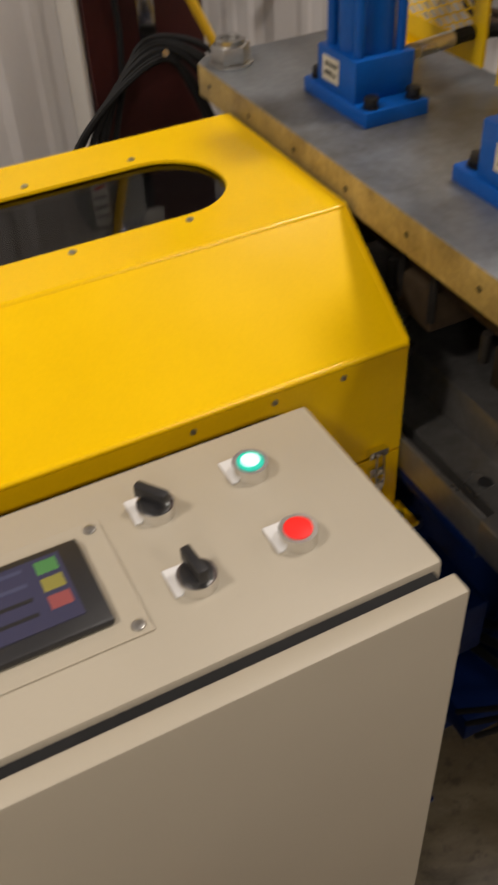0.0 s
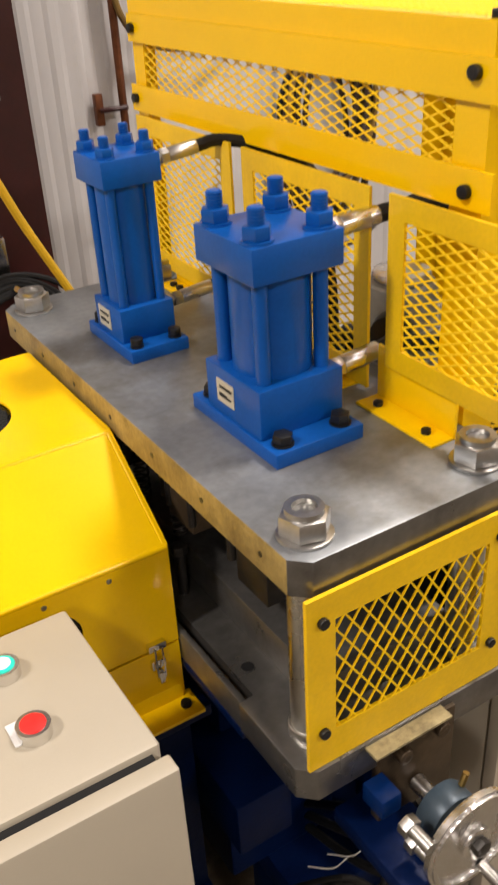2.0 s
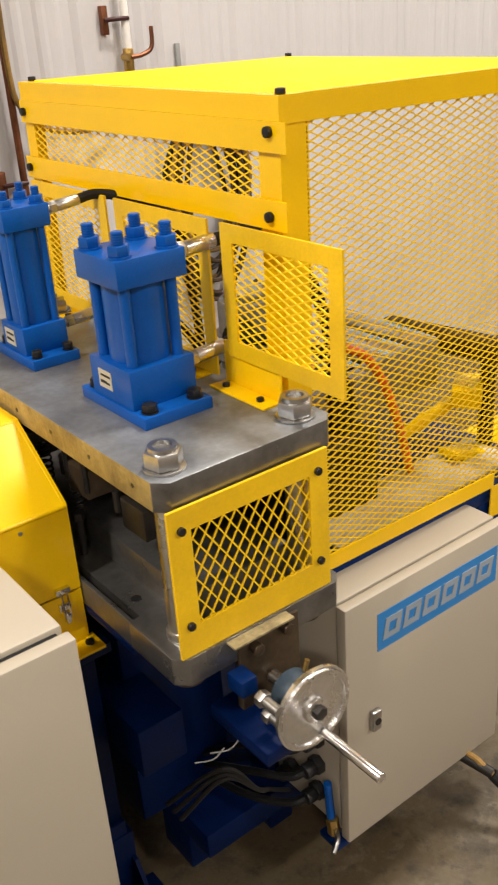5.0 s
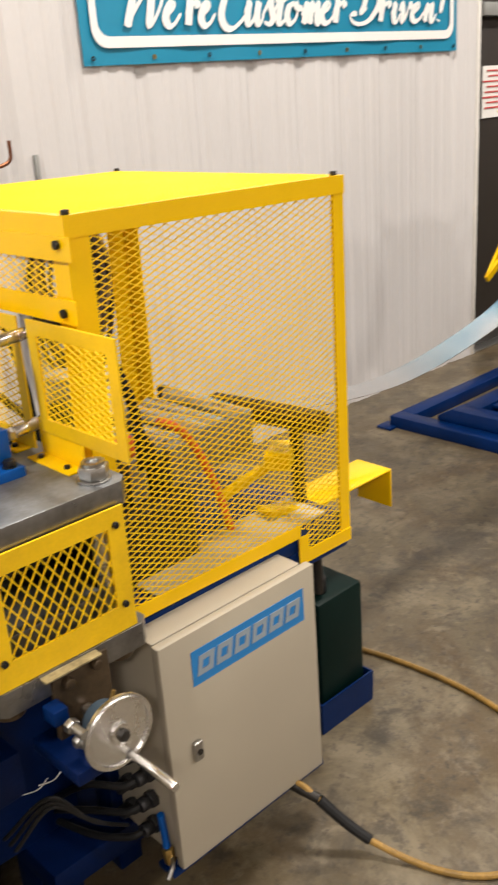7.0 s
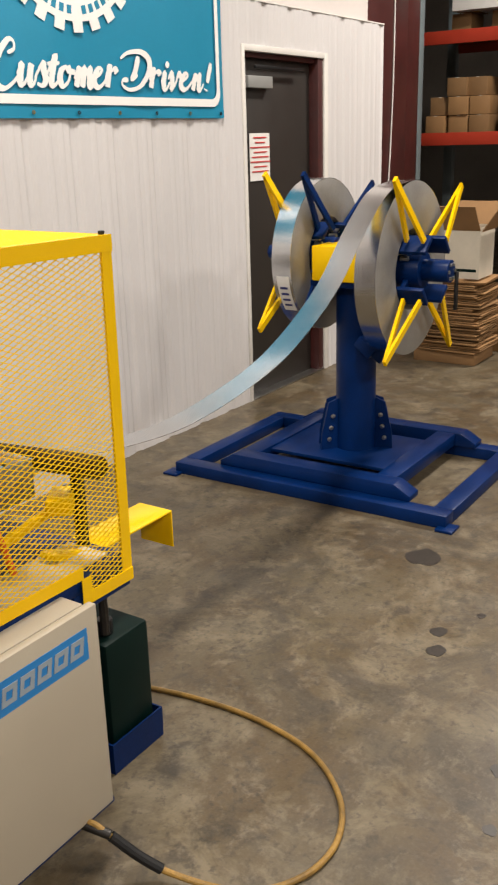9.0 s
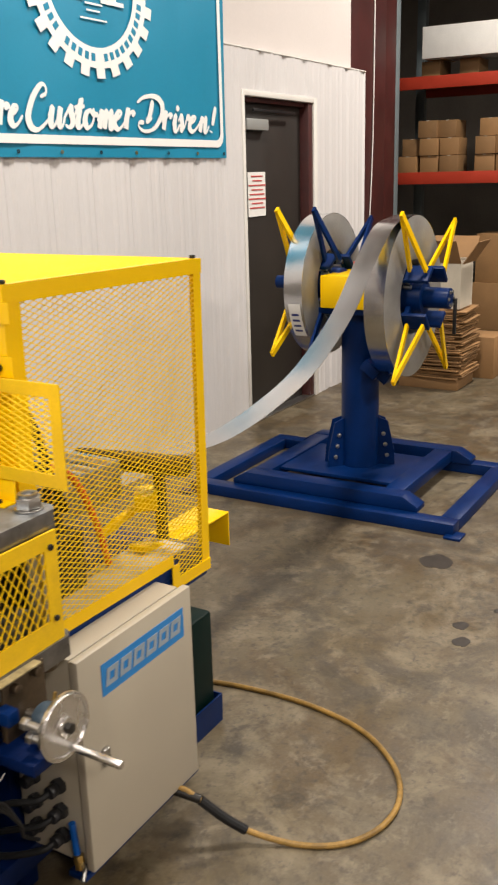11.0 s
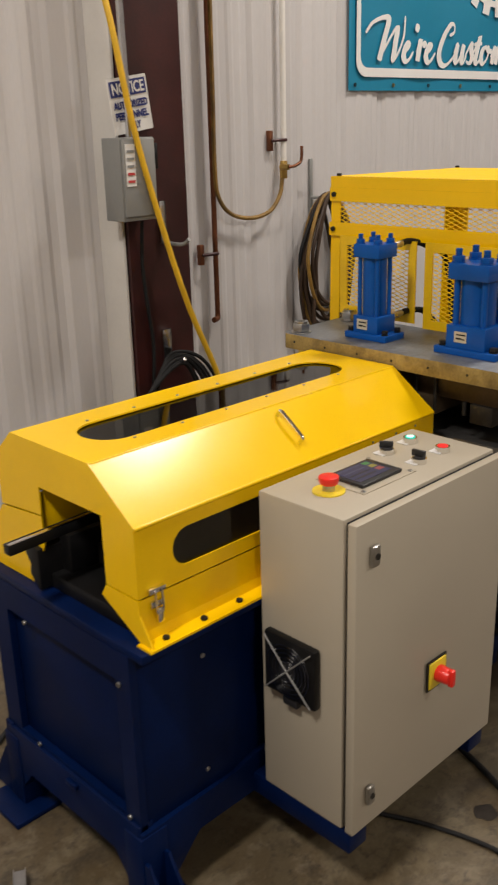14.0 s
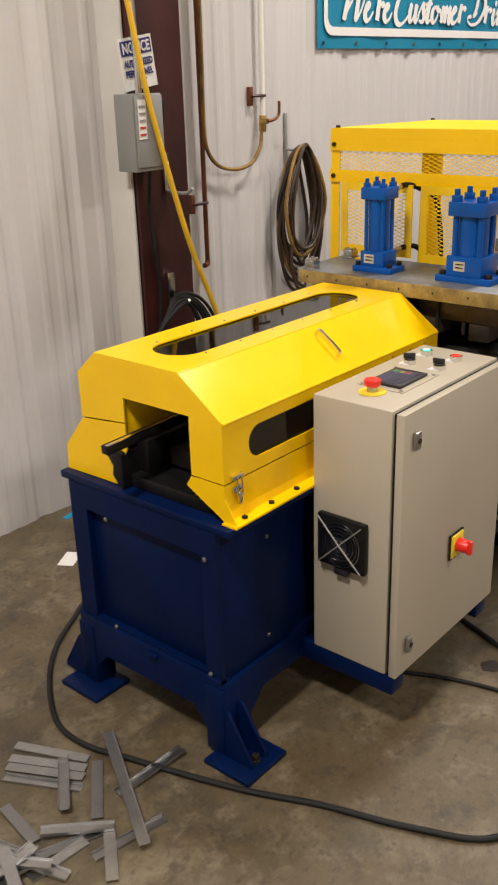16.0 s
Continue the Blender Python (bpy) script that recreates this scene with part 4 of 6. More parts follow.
fitting(th, bx, cy, 1.088, [(1.222, cy - 0.002, 1.094), (1.26, cy - 0.004, 1.095), (1.33, cy - 0.01, 1.08), (1.4, cy - 0.03, 1.0), (1.42, cy - 0.03, 0.92)], 0.0105)

# ---- mesh guard on the front of the press ----
GX0, GX1, GZ0, GZ1, GY = 0.988, 1.258, 0.7785, 1.006, 0.664
guard = thing("mesh_guard", (1.12, GY, GZ0), "yellow bolted guard frame with expanded metal mesh", "guard")
w = 0.034
bm = sheet_with_hole(B(), [(GX0, GZ0), (GX1, GZ0), (GX1, GZ1), (GX0, GZ1)], [(GX0 + w, GZ0 + 0.046), (GX1 - w, GZ0 + 0.046), (GX1 - w, GZ1 - w), (GX0 + w, GZ1 - w)],
                     lambda u, v, d: (u, GY + d, v), 0.005)
part("frame", bm, YELLOW_WORN, guard)
mesh_panel(GX0 + w - 0.008, GX1 - w + 0.006, GZ0 + 0.038, GZ1 - w + 0.006, 0.0205, 0.031, lambda u, v, d: (u, GY + 0.0025 + d, v), guard, 0.00105)
for x in (GX0 + 0.018, GX1 - 0.02):
    for z in (0.828, 0.976):
        part("bolt", capscrew(B(), (x, GY, z), (0, -1, 0), 0.0062, 0.006), BLACK, guard)

# ---- guards that stand on the plate ----


def strip_frame(bm, y0, y1, z0, z1, w, x, t=0.004):
    return sheet_with_hole(bm, [(y0, z0), (y1, z0), (y1, z1), (y0, z1)], [(y0 + w, z0 + w), (y1 - w, z0 + w), (y1 - w, z1 - w), (y0 + w, z1 - w)],
                           lambda u, v, d: (x + d, u, v), t)


for y0, y1, z0, f0, f1, lab in ((1.2, 1.478, 1.06, 1.33, 1.4, "at the far end of the plate"), (0.905, 1.17, 1.05, 0.93, 1.0, "between the two cylinders"),
                                (0.618, 0.872, 1.092, 0.757, 0.89, "reaching past the end of the plate")):
    g = thing("plate_guard", (1.25, (y0 + y1) / 2, PZ), "yellow flat-bar mesh guard " + lab, "guard", "guards standing on the plate")
    part("frame", strip_frame(B(), y0, y1, z0, 1.293, 0.026, 1.25), YELLOW_WORN, g)
    mesh_panel(y0 + 0.018, y1 - 0.016, z0 + 0.018, 1.275, 0.03, 0.0125, lambda u, v, d: (1.2525 + d, u, v), g)
    bm = B()
    box(bm, 1.222, 1.254, f0, f1, PZ, PZ + 0.004, 0.001)
    box(bm, 1.2545, 1.2585, f0, f1, PZ, z0 + 0.02, 0.001)
    part("foot_angle", bm, YELLOW, g)
    for y in (f0 + 0.025, f1 - 0.025):
        part("bolt", capscrew(B(), (1.236, y, PZ + 0.004), (0, 0, 1), 0.0058, 0.006), BLACK, g)

# ---- cage round the hydraulic unit ----
CX0, CX1, CY0, CY1, CZ0, CZ1 = 1.29, 1.965, 0.777, 1.548, 0.69, 1.452
cage = thing("guard_cage", (1.6, 1.16, 0.69), "bright yellow angle-iron cage with expanded metal mesh panels", "guard cage")
A, T = 0.036, 0.004


def angle_post(x, y, sx, sy, z0, z1, a=A, bz=0.0):
    bm = B()
    box(bm, x, x + sx * a, y, y + sy * T, z0, z1)
    box(bm, x, x + sx * T, y + sy * T, y + sy * a, z0, z1)
    return bm


part("corner_post", angle_post(CX0, CY0, 1, 1, 0.7, CZ1, 0.046), YELLOW, cage)
part("corner_post", angle_post(CX1, CY0, -1, 1, 0.624, CZ1, 0.032), YELLOW, cage)
part("corner_post", angle_post(CX0, CY1, 1, -1, 1.0, CZ1), YELLOW, cage)
part("corner_post", angle_post(CX1, CY1, -1, -1, 0.7, CZ1, 0.06), YELLOW, cage)
for y0, y1 in ((CY0 - 0.003, CY0), (CY1, CY1 + 0.003)):
    part("top_rail", box(B(), CX0, CX1, y0, y1, CZ1 - 0.036, CZ1), YELLOW, cage)
part("top_rail", box(B(), CX0 - 0.003, CX0, CY0 - 0.003, CY1, CZ1 - 0.04, CZ1), YELLOW, cage)
part("top_rail", box(B(), CX0 - 0.007, CX0 - 0.0035, CY0 - 0.02, CY1, CZ1 - 0.072, CZ1 - 0.032), YELLOW, cage)
part("top_rail", box(B(), CX1, CX1 + 0.003, CY0, CY1, CZ1 - 0.036, CZ1), YELLOW, cage)
part("middle_rail", box(B(), CX0 - 0.009, CX0 - 0.005, CY0 - 0.02, CY1, 1.278, 1.318), YELLOW, cage)
part("bottom_rail", box(B(), CX0, 1.795, CY0 - 0.003, CY0, 0.692, 0.722), YELLOW, cage)
part("bottom_rail", box(B(), 1.79, CX1, CY0 - 0.003, CY0, 0.624, 0.655), YELLOW, cage)
part("bottom_rail", box(B(), 1.79, 1.82, CY0 - 0.003, CY0, 0.655, 0.692), YELLOW, cage)
bm = B()
box(bm, CX0 + 0.004, CX1 - 0.004, CY0 + 0.004, CY0 + 0.034, CZ1 - 0.004, CZ1)
box(bm, CX0 + 0.004, CX1 - 0.004, CY1 - 0.034, CY1 - 0.004, CZ1 - 0.004, CZ1)
box(bm, CX0 + 0.004, CX0 + 0.034, CY0 + 0.034, CY1 - 0.034, CZ1 - 0.004, CZ1)
box(bm, CX1 - 0.034, CX1 - 0.004, CY0 + 0.034, CY1 - 0.034, CZ1 - 0.004, CZ1)
part("roof_frame", bm, YELLOW, cage)
mesh_panel(CX0 + 0.02, CX1 - 0.02, CY0 + 0.02, CY1 - 0.02, 0.03, 0.0125, lambda u, v, d: (u, v, CZ1 - 0.0015 + d), cage, 0.0024, t=0.0007, tilt=0.0026)
mesh_panel(CX0 + 0.04, CX1 - 0.025, 0.722 - 0.015, CZ1 - 0.03, 0.03, 0.0125, lambda u, v, d: (u, CY0 + 0.002 + d, v), cage)
mesh_panel(1.82, CX1 - 0.025, 0.64, 0.71, 0.03, 0.0125, lambda u, v, d: (u, CY0 + 0.002 + d, v), cage)
mesh_panel(CY0 + 0.04, CY1 - 0.03, 1.3, CZ1 - 0.03, 0.03, 0.0125, lambda u, v, d: (CX0 + 0.002 + d, u, v), cage)
for x, y, z, a in ((CX0 - 0.007, 0.79, 1.407, (-1, 0, 0)), (CX0 - 0.009, 0.79, 1.296, (-1, 0, 0)), (CX0 - 0.007, 1.53, 1.4, (-1, 0, 0)), (CX0 - 0.009, 1.53, 1.298, (-1, 0, 0)),
                   (1.3, 0.785, CZ1, (0, 0, 1)), (1.31, 1.535, CZ1, (0, 0, 1)), (1.95, 0.79, CZ1, (0, 0, 1)), (1.95, 1.535, CZ1, (0, 0, 1))):
    part("bolt", capscrew(B(), (x, y, z), a, 0.0075, 0.008), BLACK, cage)

cage.rotation_euler.y = radians(0.8)  # the cage leans a little
cage.location += Vector((-0.009, 0, 0.005))

# ---- what stands inside the cage ----
table = thing("machine_table", (1.65, 1.16, 0.1), "navy blue welded machine table under the cage", "machine frame")
part("table_top", box(B(), 1.3, 1.955, 0.785, 1.56, 0.655, 0.688, 0.003), NAVY_REEL, table)
for x, y in ((1.33, 0.95), (1.93, 0.95), (1.33, 1.5), (1.93, 1.5)):
    part("leg", box(B(), x - 0.03, x + 0.03, y - 0.03, y + 0.03, 0.0, 0.655, 0.004), NAVY, table)
part("skid", box(B(), 1.12, 1.72, 0.88, 1.5, 0.09, 0.15, 0.004), NAVY, table)
for x, y in ((1.17, 1.0), (1.5, 0.92), (1.17, 1.43), (1.93, 1.43)):
    part("floor_pad", box(B(), x - 0.05, x + 0.05, y - 0.05, y + 0.05, 0.0, 0.1, 0.004), NAVY, table)
part("corner_bracket", box(B(), 1.76, 1.955, 0.785, 0.84, 0.605, 0.655, 0.004), NAVY_REEL, table)

pump = thing("hydraulic_power_unit", (1.5, 1.15, 0.688), "grey hydraulic pump, valves and motor on the table", "hydraulic unit")
part("manifold", box(B(), 1.36, 1.6, 0.9, 1.3, 0.688, 0.84, 0.006), DARKSTEEL, pump)
part("motor", cyl(B(), (1.4, 1.02, 0.8), (1.4, 1.02, 1.12), 0.05, 28, bevel=0.01), MOTORGREY, pump, "grey finned motor")
bm = B()
for k in range(10):
    ring(bm, (1.4, 1.02, 0.86 + 0.022 * k), (0, 0, 1), 0.056, 0.049, 0.004, 24)
part("cooling_fins", bm, MOTORGREY, pump)
part("motor_cap", cyl(B(), (1.4, 1.02, 1.12), (1.4, 1.02, 1.135), 0.04, 24, bevel=0.006), BRIGHT, pump)
part("pressure_gauge", cyl(B(), (1.36, 0.985, 1.07), (1.34, 0.97, 1.07), 0.028, 20, bevel=0.003), BLACK, pump)
for k in range(4):
    part("valve_block", box(B(), 1.42 + 0.055 * k, 1.465 + 0.055 * k, 0.95, 1.1, 0.84, 0.93, 0.004), [BLACK, MOTORGREY][k % 2], pump)
    part("solenoid", cyl(B(), (1.44 + 0.055 * k, 1.1, 0.89), (1.44 + 0.055 * k, 1.18, 0.89), 0.022, 14, bevel=0.003), BLACK, pump)
part("red_cap", cyl(B(), (1.5, 1.0, 0.93), (1.5, 1.0, 0.97), 0.025, 14, bevel=0.004), ORANGE, pump)
for k in range(5):
    part("hose", tube(B(), [(1.4 + 0.03 * k, 1.12, 0.9), (1.38 + 0.04 * k, 1.2, 0.94 + 0.012 * k), (1.45 + 0.03 * k, 1.3, 0.9), (1.5 + 0.02 * k, 1.36, 0.8), (1.52 + 0.02 * k, 1.36, 0.69)], 0.011, 8), RUBBER, pump)
part("orange_hose", tube(B(), [(1.56, 0.95, 1.0), (1.6, 0.935, 0.975), (1.643, 0.93, 0.91), (1.688, 0.93, 0.801), (1.72, 0.93, 0.69)], 0.009, 8), ORANGE, pump, "bright orange hose")

straight = thing("strip_feeder", (1.75, 1.15, 0.688), "roll feeder with black bracket, steel rolls and yellow plates", "strip feeder")
bm = cyl(B(), (1.9, 0.8, 0.925), (1.9, 1.17, 0.9), 0.027, 24, bevel=0.004)
for k in range(24):
    ring(bm, (1.9, 0.81 + 0.015 * k, 0.9245 - 0.001 * k), (0, 1, -0.066), 0.0285, 0.026, 0.004, 24)
part("ribbed_roller", bm, TARNISH, straight, "brown oily ribbed roller")
part("roller_rod", box(B(), 1.89, 1.91, 1.17, 1.385, 0.888, 0.91, 0.003), BLACK, straight)
part("rod_end", box(B(), 1.89, 1.91, 1.365, 1.385, 0.84, 0.888, 0.003), BLACK, straight)
part("black_upright", box(B(), 1.918, 1.944, 0.9, 0.925, 0.688, 0.9, 0.003), BLACK, straight)
for k in range(5):
    part("roll", cyl(B(), (1.6 + 0.07 * k, 1.0, 0.9 - 0.01 * (k % 2)), (1.6 + 0.07 * k, 1.32, 0.9 - 0.01 * (k % 2)), 0.024, 20, bevel=0.003), BRIGHT, straight)
part("side_plate", box(B(), 1.58, 1.92, 1.32, 1.335, 0.7, 0.88, 0.003), MOTORGREY, straight)
part("side_plate", box(B(), 1.58, 1.86, 0.985, 1.0, 0.83, 0.93, 0.003), MOTORGREY, straight)
part("yellow_plate", box(B(), 1.8, 1.93, 0.88, 0.93, 0.69, 0.705, 0.002, Matrix.Rotation(radians(15), 4, "Y")), YELLOW, straight)
part("yellow_plate", box(B(), 1.72, 1.9, 0.95, 0.97, 0.77, 0.79, 0.002, Matrix.Rotation(radians(-10), 4, "Y")), YELLOW, straight)
part("yellow_plate", box(B(), 1.84, 1.94, 0.9, 0.96, 0.8, 0.84, 0.002, Matrix.Rotation(radians(35), 4, "Z")), YELLOW, straight)
part("drip_tray", box(B(), 1.42, 1.92, 0.82, 0.95, 0.689, 0.696, 0.002), CARDPALE, straight)

tray = thing("entry_tray", (2.15, 1.1, 0.5), "bright yellow folded sheet entry tray", "tray")
bm = B()
box(bm, 1.97, 2.335, 0.95, 1.07, 0.623, 0.628, 0.001)
box(bm, 2.33, 2.335, 0.95, 1.07, 0.514, 0.623, 0.001)
box(bm, 1.97, 2.33, 1.066, 1.07, 0.574, 0.623, 0.001)
part("folded_sheet", bm, YELLOW, tray)
part("tray_arm", box(B(), 1.94, 2.325, 1.02, 1.06, 0.584, 0.622, 0.002), YELLOW, tray)

# green tank on its blue tray
tank = thing("oil_tank", (2.03, 1.05, 0), "dark green oil tank in a navy drip tray on the floor", "tank")
part("tank_body", box(B(), 1.965, 2.14, 0.9, 1.3, 0.03, 0.385, 0.012), GREEN, tank)
bm = sheet_with_hole(B(), [(1.945, 0.885), (2.157, 0.885), (2.157, 1.32), (1.945, 1.32)], [(1.95, 0.89), (2.152, 0.89), (2.152, 1.315), (1.95, 1.315)], lambda u, v, d: (u, v, 0.024 + d), 0.07)
box(bm, 1.946, 2.156, 0.886, 1.319, 0.0, 0.026)
part("drip_tray", bm, NAVY_REEL, tank)
part("filler_cap", cyl(B(), (2.02, 0.95, 0.385), (2.02, 0.95, 0.43), 0.022, 16, bevel=0.004), BLACK, tank)
part("pipe", tube(B(), [(2.0, 0.93, 0.4), (2.0, 0.93, 0.5), (1.99, 0.93, 0.6), (1.94, 0.93, 0.67)], 0.013), DARKSTEEL, tank)

# ---- cut-off machine: navy base with a yellow hood ----
base = thing("cutoff_machine", (0.5, 1.2, 0), "navy blue welded machine stand with bolted end panel and floor plates", "machine")
BY0, BY1, BTOP, BBOT = 0.955, 1.475, 0.665, 0.2
part("cabinet_shell", box(B(), 0.008, 0.99, BY0, BY1, BBOT, BTOP - 0.02, 0.004), NAVY, base)
bm = B()
box(bm, -0.012, 1.0, 0.905, 1.51, BTOP - 0.02, BTOP, 0.003)
part("top_flange", bm, NAVY, base)
bm = sheet_with_hole(B(), [(BY0 - 0.004, 0.2), (BY1 + 0.004, 0.2), (BY1 + 0.004, 0.645), (BY0 - 0.004, 0.645)],
                     [(BY0 + 0.045, 0.245), (BY1 - 0.06, 0.245), (BY1 - 0.06, 0.575), (BY0 + 0.045, 0.575)], lambda u, v, d: (-0.012 + d, u, v), 0.018)
part("end_frame", bm, NAVY, base)
bm = prism(B(), [(BY0 - 0.004, 0.07), (BY0 + 0.05, 0.07), (BY0 + 0.09, 0.13), (BY1 - 0.09, 0.13), (BY1 - 0.05, 0.07), (BY1 + 0.004, 0.07), (BY1 + 0.004, 0.235), (BY0 - 0.004, 0.235)], "x", -0.02, 0.02, 0.003)
part("end_rail", bm, NAVY, base)
bm = prism(B(), [(-0.018, 0.06), (0.07, 0.06), (0.14, 0.14), (0.86, 0.14), (0.93, 0.06), (0.99, 0.06), (0.99, 0.24), (0.31, 0.24), (0.25, 0.22), (-0.018, 0.22)], "y", BY0 - 0.012, BY0 + 0.02, 0.003)
part("front_rail", bm, NAVY, base)
part("rear_rail", prism(B(), [(-0.018, 0.06), (0.07, 0.06), (0.14, 0.14), (0.86, 0.14), (0.93, 0.06), (0.99, 0.06), (0.99, 0.24), (-0.018, 0.24)], "y", BY1 - 0.02, BY1 + 0.012, 0.003), NAVY, base)
for x0, x1, y0, y1, gx, gy in ((-0.064, 0.092, 0.83, 0.978, -1, -1), (-0.078, 0.052, 1.378, 1.532, -1, 1), (0.92, 1.05, 0.85, 0.99, 1, -1), (0.92, 1.05, 1.4, 1.53, 1, 1)):
    part("floor_plate", box(B(), x0, x1, y0, y1, 0.0, 0.014, 0.003), NAVY, base)
    cx, cy = (x0 + x1) / 2, (y0 + y1) / 2
    lx0, ly0 = (-0.0235, BY0 - 0.0155) if gy < 0 else (-0.0235, BY1 - 0.0465)
    if gx > 0:
        lx0 = 0.93
    part("leg", box(B(), lx0, lx0 + 0.07, ly0, ly0 + 0.062, 0.014, 0.21, 0.004), NAVY, base)
    for ox in (0.004, 0.058):
        ys = ly0 if gy < 0 else ly0 + 0.062
        bm = prism(B(), [(ys, 0.014), (ys + gy * 0.085, 0.014), (ys + gy * 0.085, 0.03), (ys + gy * 0.012, 0.15), (ys, 0.15)], "x", lx0 + ox, lx0 + ox + 0.008)
        part("gusset", bm, NAVY, base)
    by = cy + gy * 0.035
    bm = cyl(B(), (lx0 + 0.037, by, 0.014), (lx0 + 0.037, by, 0.02), 0.014, 16)
    cyl(bm, (lx0 + 0.037, by, 0.02), (lx0 + 0.037, by, 0.034), 0.01, 6, bevel=0.001)
    part("anchor_bolt", bm, DARKSTEEL, base)
for y, z in ((0.985, 0.57), (1.335, 0.57), (0.985, 0.242), (1.335, 0.242)):
    part("panel_screw", capscrew(B(), (-0.012 if z < 0.3 else -0.013, y, z), (-1, 0, 0), 0.0065, 0.005), ZINC, base)
for x, z in ((0.18, 0.27), (0.18, 0.56)):
    part("panel_screw", capscrew(B(), (x, BY0, z), (0, -1, 0), 0.0055, 0.004), ZINC, base)
part("earth_tab", box(B(), -0.03, -0.019, 1.17, 1.21, 0.21, 0.222, 0.001), NAVY, base)
bm = B()
box(bm, 0.31, 0.37, 0.655, 0.945, 0.135, 0.19, 0.004)
box(bm, 0.77, 0.83, 0.655, 0.945, 0.135, 0.19, 0.004)
box(bm, 0.373, 0.767, 0.88, 0.945, 0.14, 0.188, 0.004)
part("cabinet_support", bm, NAVY, base)

hood = thing("safety_hood", (0.5, 1.21, BTOP), "glossy yellow sheet-metal safety hood with clear windows", "machine hood")
HX0, HX1, HT, HS, SEAM = 0.018, 0.975, 1.012, 0.915, 0.785
YC0, YC1 = 1.07, 1.354
SF = SEAM - 0.02
YF, YB = 0.938, 1.425
TH = 0.004


def skin(bm, a, b, x0=HX0, x1=HX1, t=TH):
    """A sheet between two (y, z) lines, run along x, with thickness to the inside."""
    (ya, za), (yb, zb) = a, b
    d = Vector((yb - ya, zb - za)).normalized()
    nrm = Vector((-d.y, d.x)) * t
    vs = [(ya, za), (yb, zb), (yb + nrm.x, zb + nrm.y), (ya + nrm.x, za + nrm.y)]
    return prism(bm, vs, "x", x0, x1)


lid_bm = B()
skin(lid_bm, (YC0, HT), (YF, HS))
skin(lid_bm, (YB, HS + 0.035), (YC1, HT))
skin(lid_bm, (YB, SEAM + 0.045), (YB, HS + 0.035))
sheet_with_hole(lid_bm, [(HX0, YC0), (HX1, YC0), (HX1, YC1), (HX0, YC1)], slot_outline(0.1, 0.895, 1.135, 1.278, 0.07), lambda u, v, d: (u, v, HT - d), TH)
sheet_with_hole(lid_bm, [(HX0, SF), (HX1, SF), (HX1, HS), (HX0, HS)], slot_outline(0.105, 0.86, 0.797, 0.878, 0.04), lambda u, v, d: (u, YF + d, v), TH)
# end sheets: the near end has a square mouth
prof = [(YF, SF), (YF, HS), (YC0, HT), (YC1, HT), (YB, HS + 0.035), (YB, SEAM + 0.045)]
prism(lid_bm, [(YF, SF), (YF, HS), (YC0, HT), (YC1, HT), (YB, HS + 0.035), (YB, SEAM + 0.045), (1.262, SEAM + 0.062), (1.262, 0.912), (1.04, 0.912), (1.04, SF)][::-1], "x", HX0 - TH, HX0)
prism(lid_bm, prof[::-1] , "x", HX1, HX1 + TH)
bmesh.ops.remove_doubles(lid_bm, verts=lid_bm.verts, dist=0.0004)
lid = part("hood_lid", lid_bm, YELLOW, hood, smooth=False)
part("top_window", box(B(), 0.07, 0.92, 1.11, 1.305, HT - 0.011, HT - 0.006), CLEAR, lid, "smoky clear plastic window")
part("side_window", box(B(), 0.08, 0.9, YF + 0.006, YF + 0.01, 0.79, 0.886), CLEAR, lid, "smoky clear plastic window")
for ya, za, yb, zb in ((YC0, HT - 0.001, YC0, HT - 0.001), (YF + 0.001, HS - 0.0005, YF + 0.001, HS - 0.0005), (YC1, HT - 0.001, YC1, HT - 0.001)):
    part("rolled_edge", tube(B(), [(HX0 - 0.002, ya, za - 0.0035), (HX1 + 0.002, yb, zb - 0.0035)], 0.0048, 12, smooth=False), YELLOW, lid)
part("rolled_edge", tube(B(), [(HX1 - 0.0005, YC0, HT - 0.005), (HX1 - 0.0005, YF + 0.003, HS - 0.003)], 0.0048, 12, smooth=False), YELLOW, lid)
for x in (0.17, 0.3, 0.43, 0.56, 0.69, 0.82):
    for y in (1.122, 1.292):
        part("window_screw", capscrew(B(), (x, y, HT), (0, 0, 1), 0.004, 0.002), ZINC, lid)
for x in (0.73, 0.82, 0.9):
    part("window_screw", capscrew(B(), (x, YF, 0.895), (0, -1, 0), 0.0035, 0.0015), ZINC, lid)
hs = Vector((0, -(HT - HS), YC0 - YF)).normalized()
hb = Vector((0.513, 1.0095, 0.9675))
p = [hb + Vector((0, 0.034, 0.025)), hb + Vector((0, -0.034, -0.025))]
part("handle", tube(B(), [p[0], p[0] + hs * 0.012, p[0] + hs * 0.019 + (p[1] - p[0]) * 0.1, p[1] + hs * 0.019 - (p[1] - p[0]) * 0.1, p[1] + hs * 0.012, p[1]], 0.0045, 10, 6), CHROME, lid, "chrome pull handle")
part("skirt_front", skin(skin(B(), (YF, SF - 0.004), (YF, 0.69)), (YF, 0.69), (0.934, BTOP + 0.004)), YELLOW, hood, smooth=False)
lo = B()
box(lo, HX0 - 0.012, HX1 + 0.012, 0.898, YF + 0.004, BTOP, BTOP + 0.005)
part("skirt_flange", lo, YELLOW, hood, smooth=False)
part("skirt_rear", skin(skin(B(), (1.5, 0.735), (YB, SEAM + 0.04)), (1.505, BTOP), (1.5, 0.735)), YELLOW, hood, smooth=False)
lo = B()
prism(lo, [(YF, SF - 0.004), (YF, 0.73), (0.9, BTOP), (0.93, BTOP), (1.058, 0.735), (1.042, SF - 0.004)][::-1], "x", HX0 - TH, HX0)
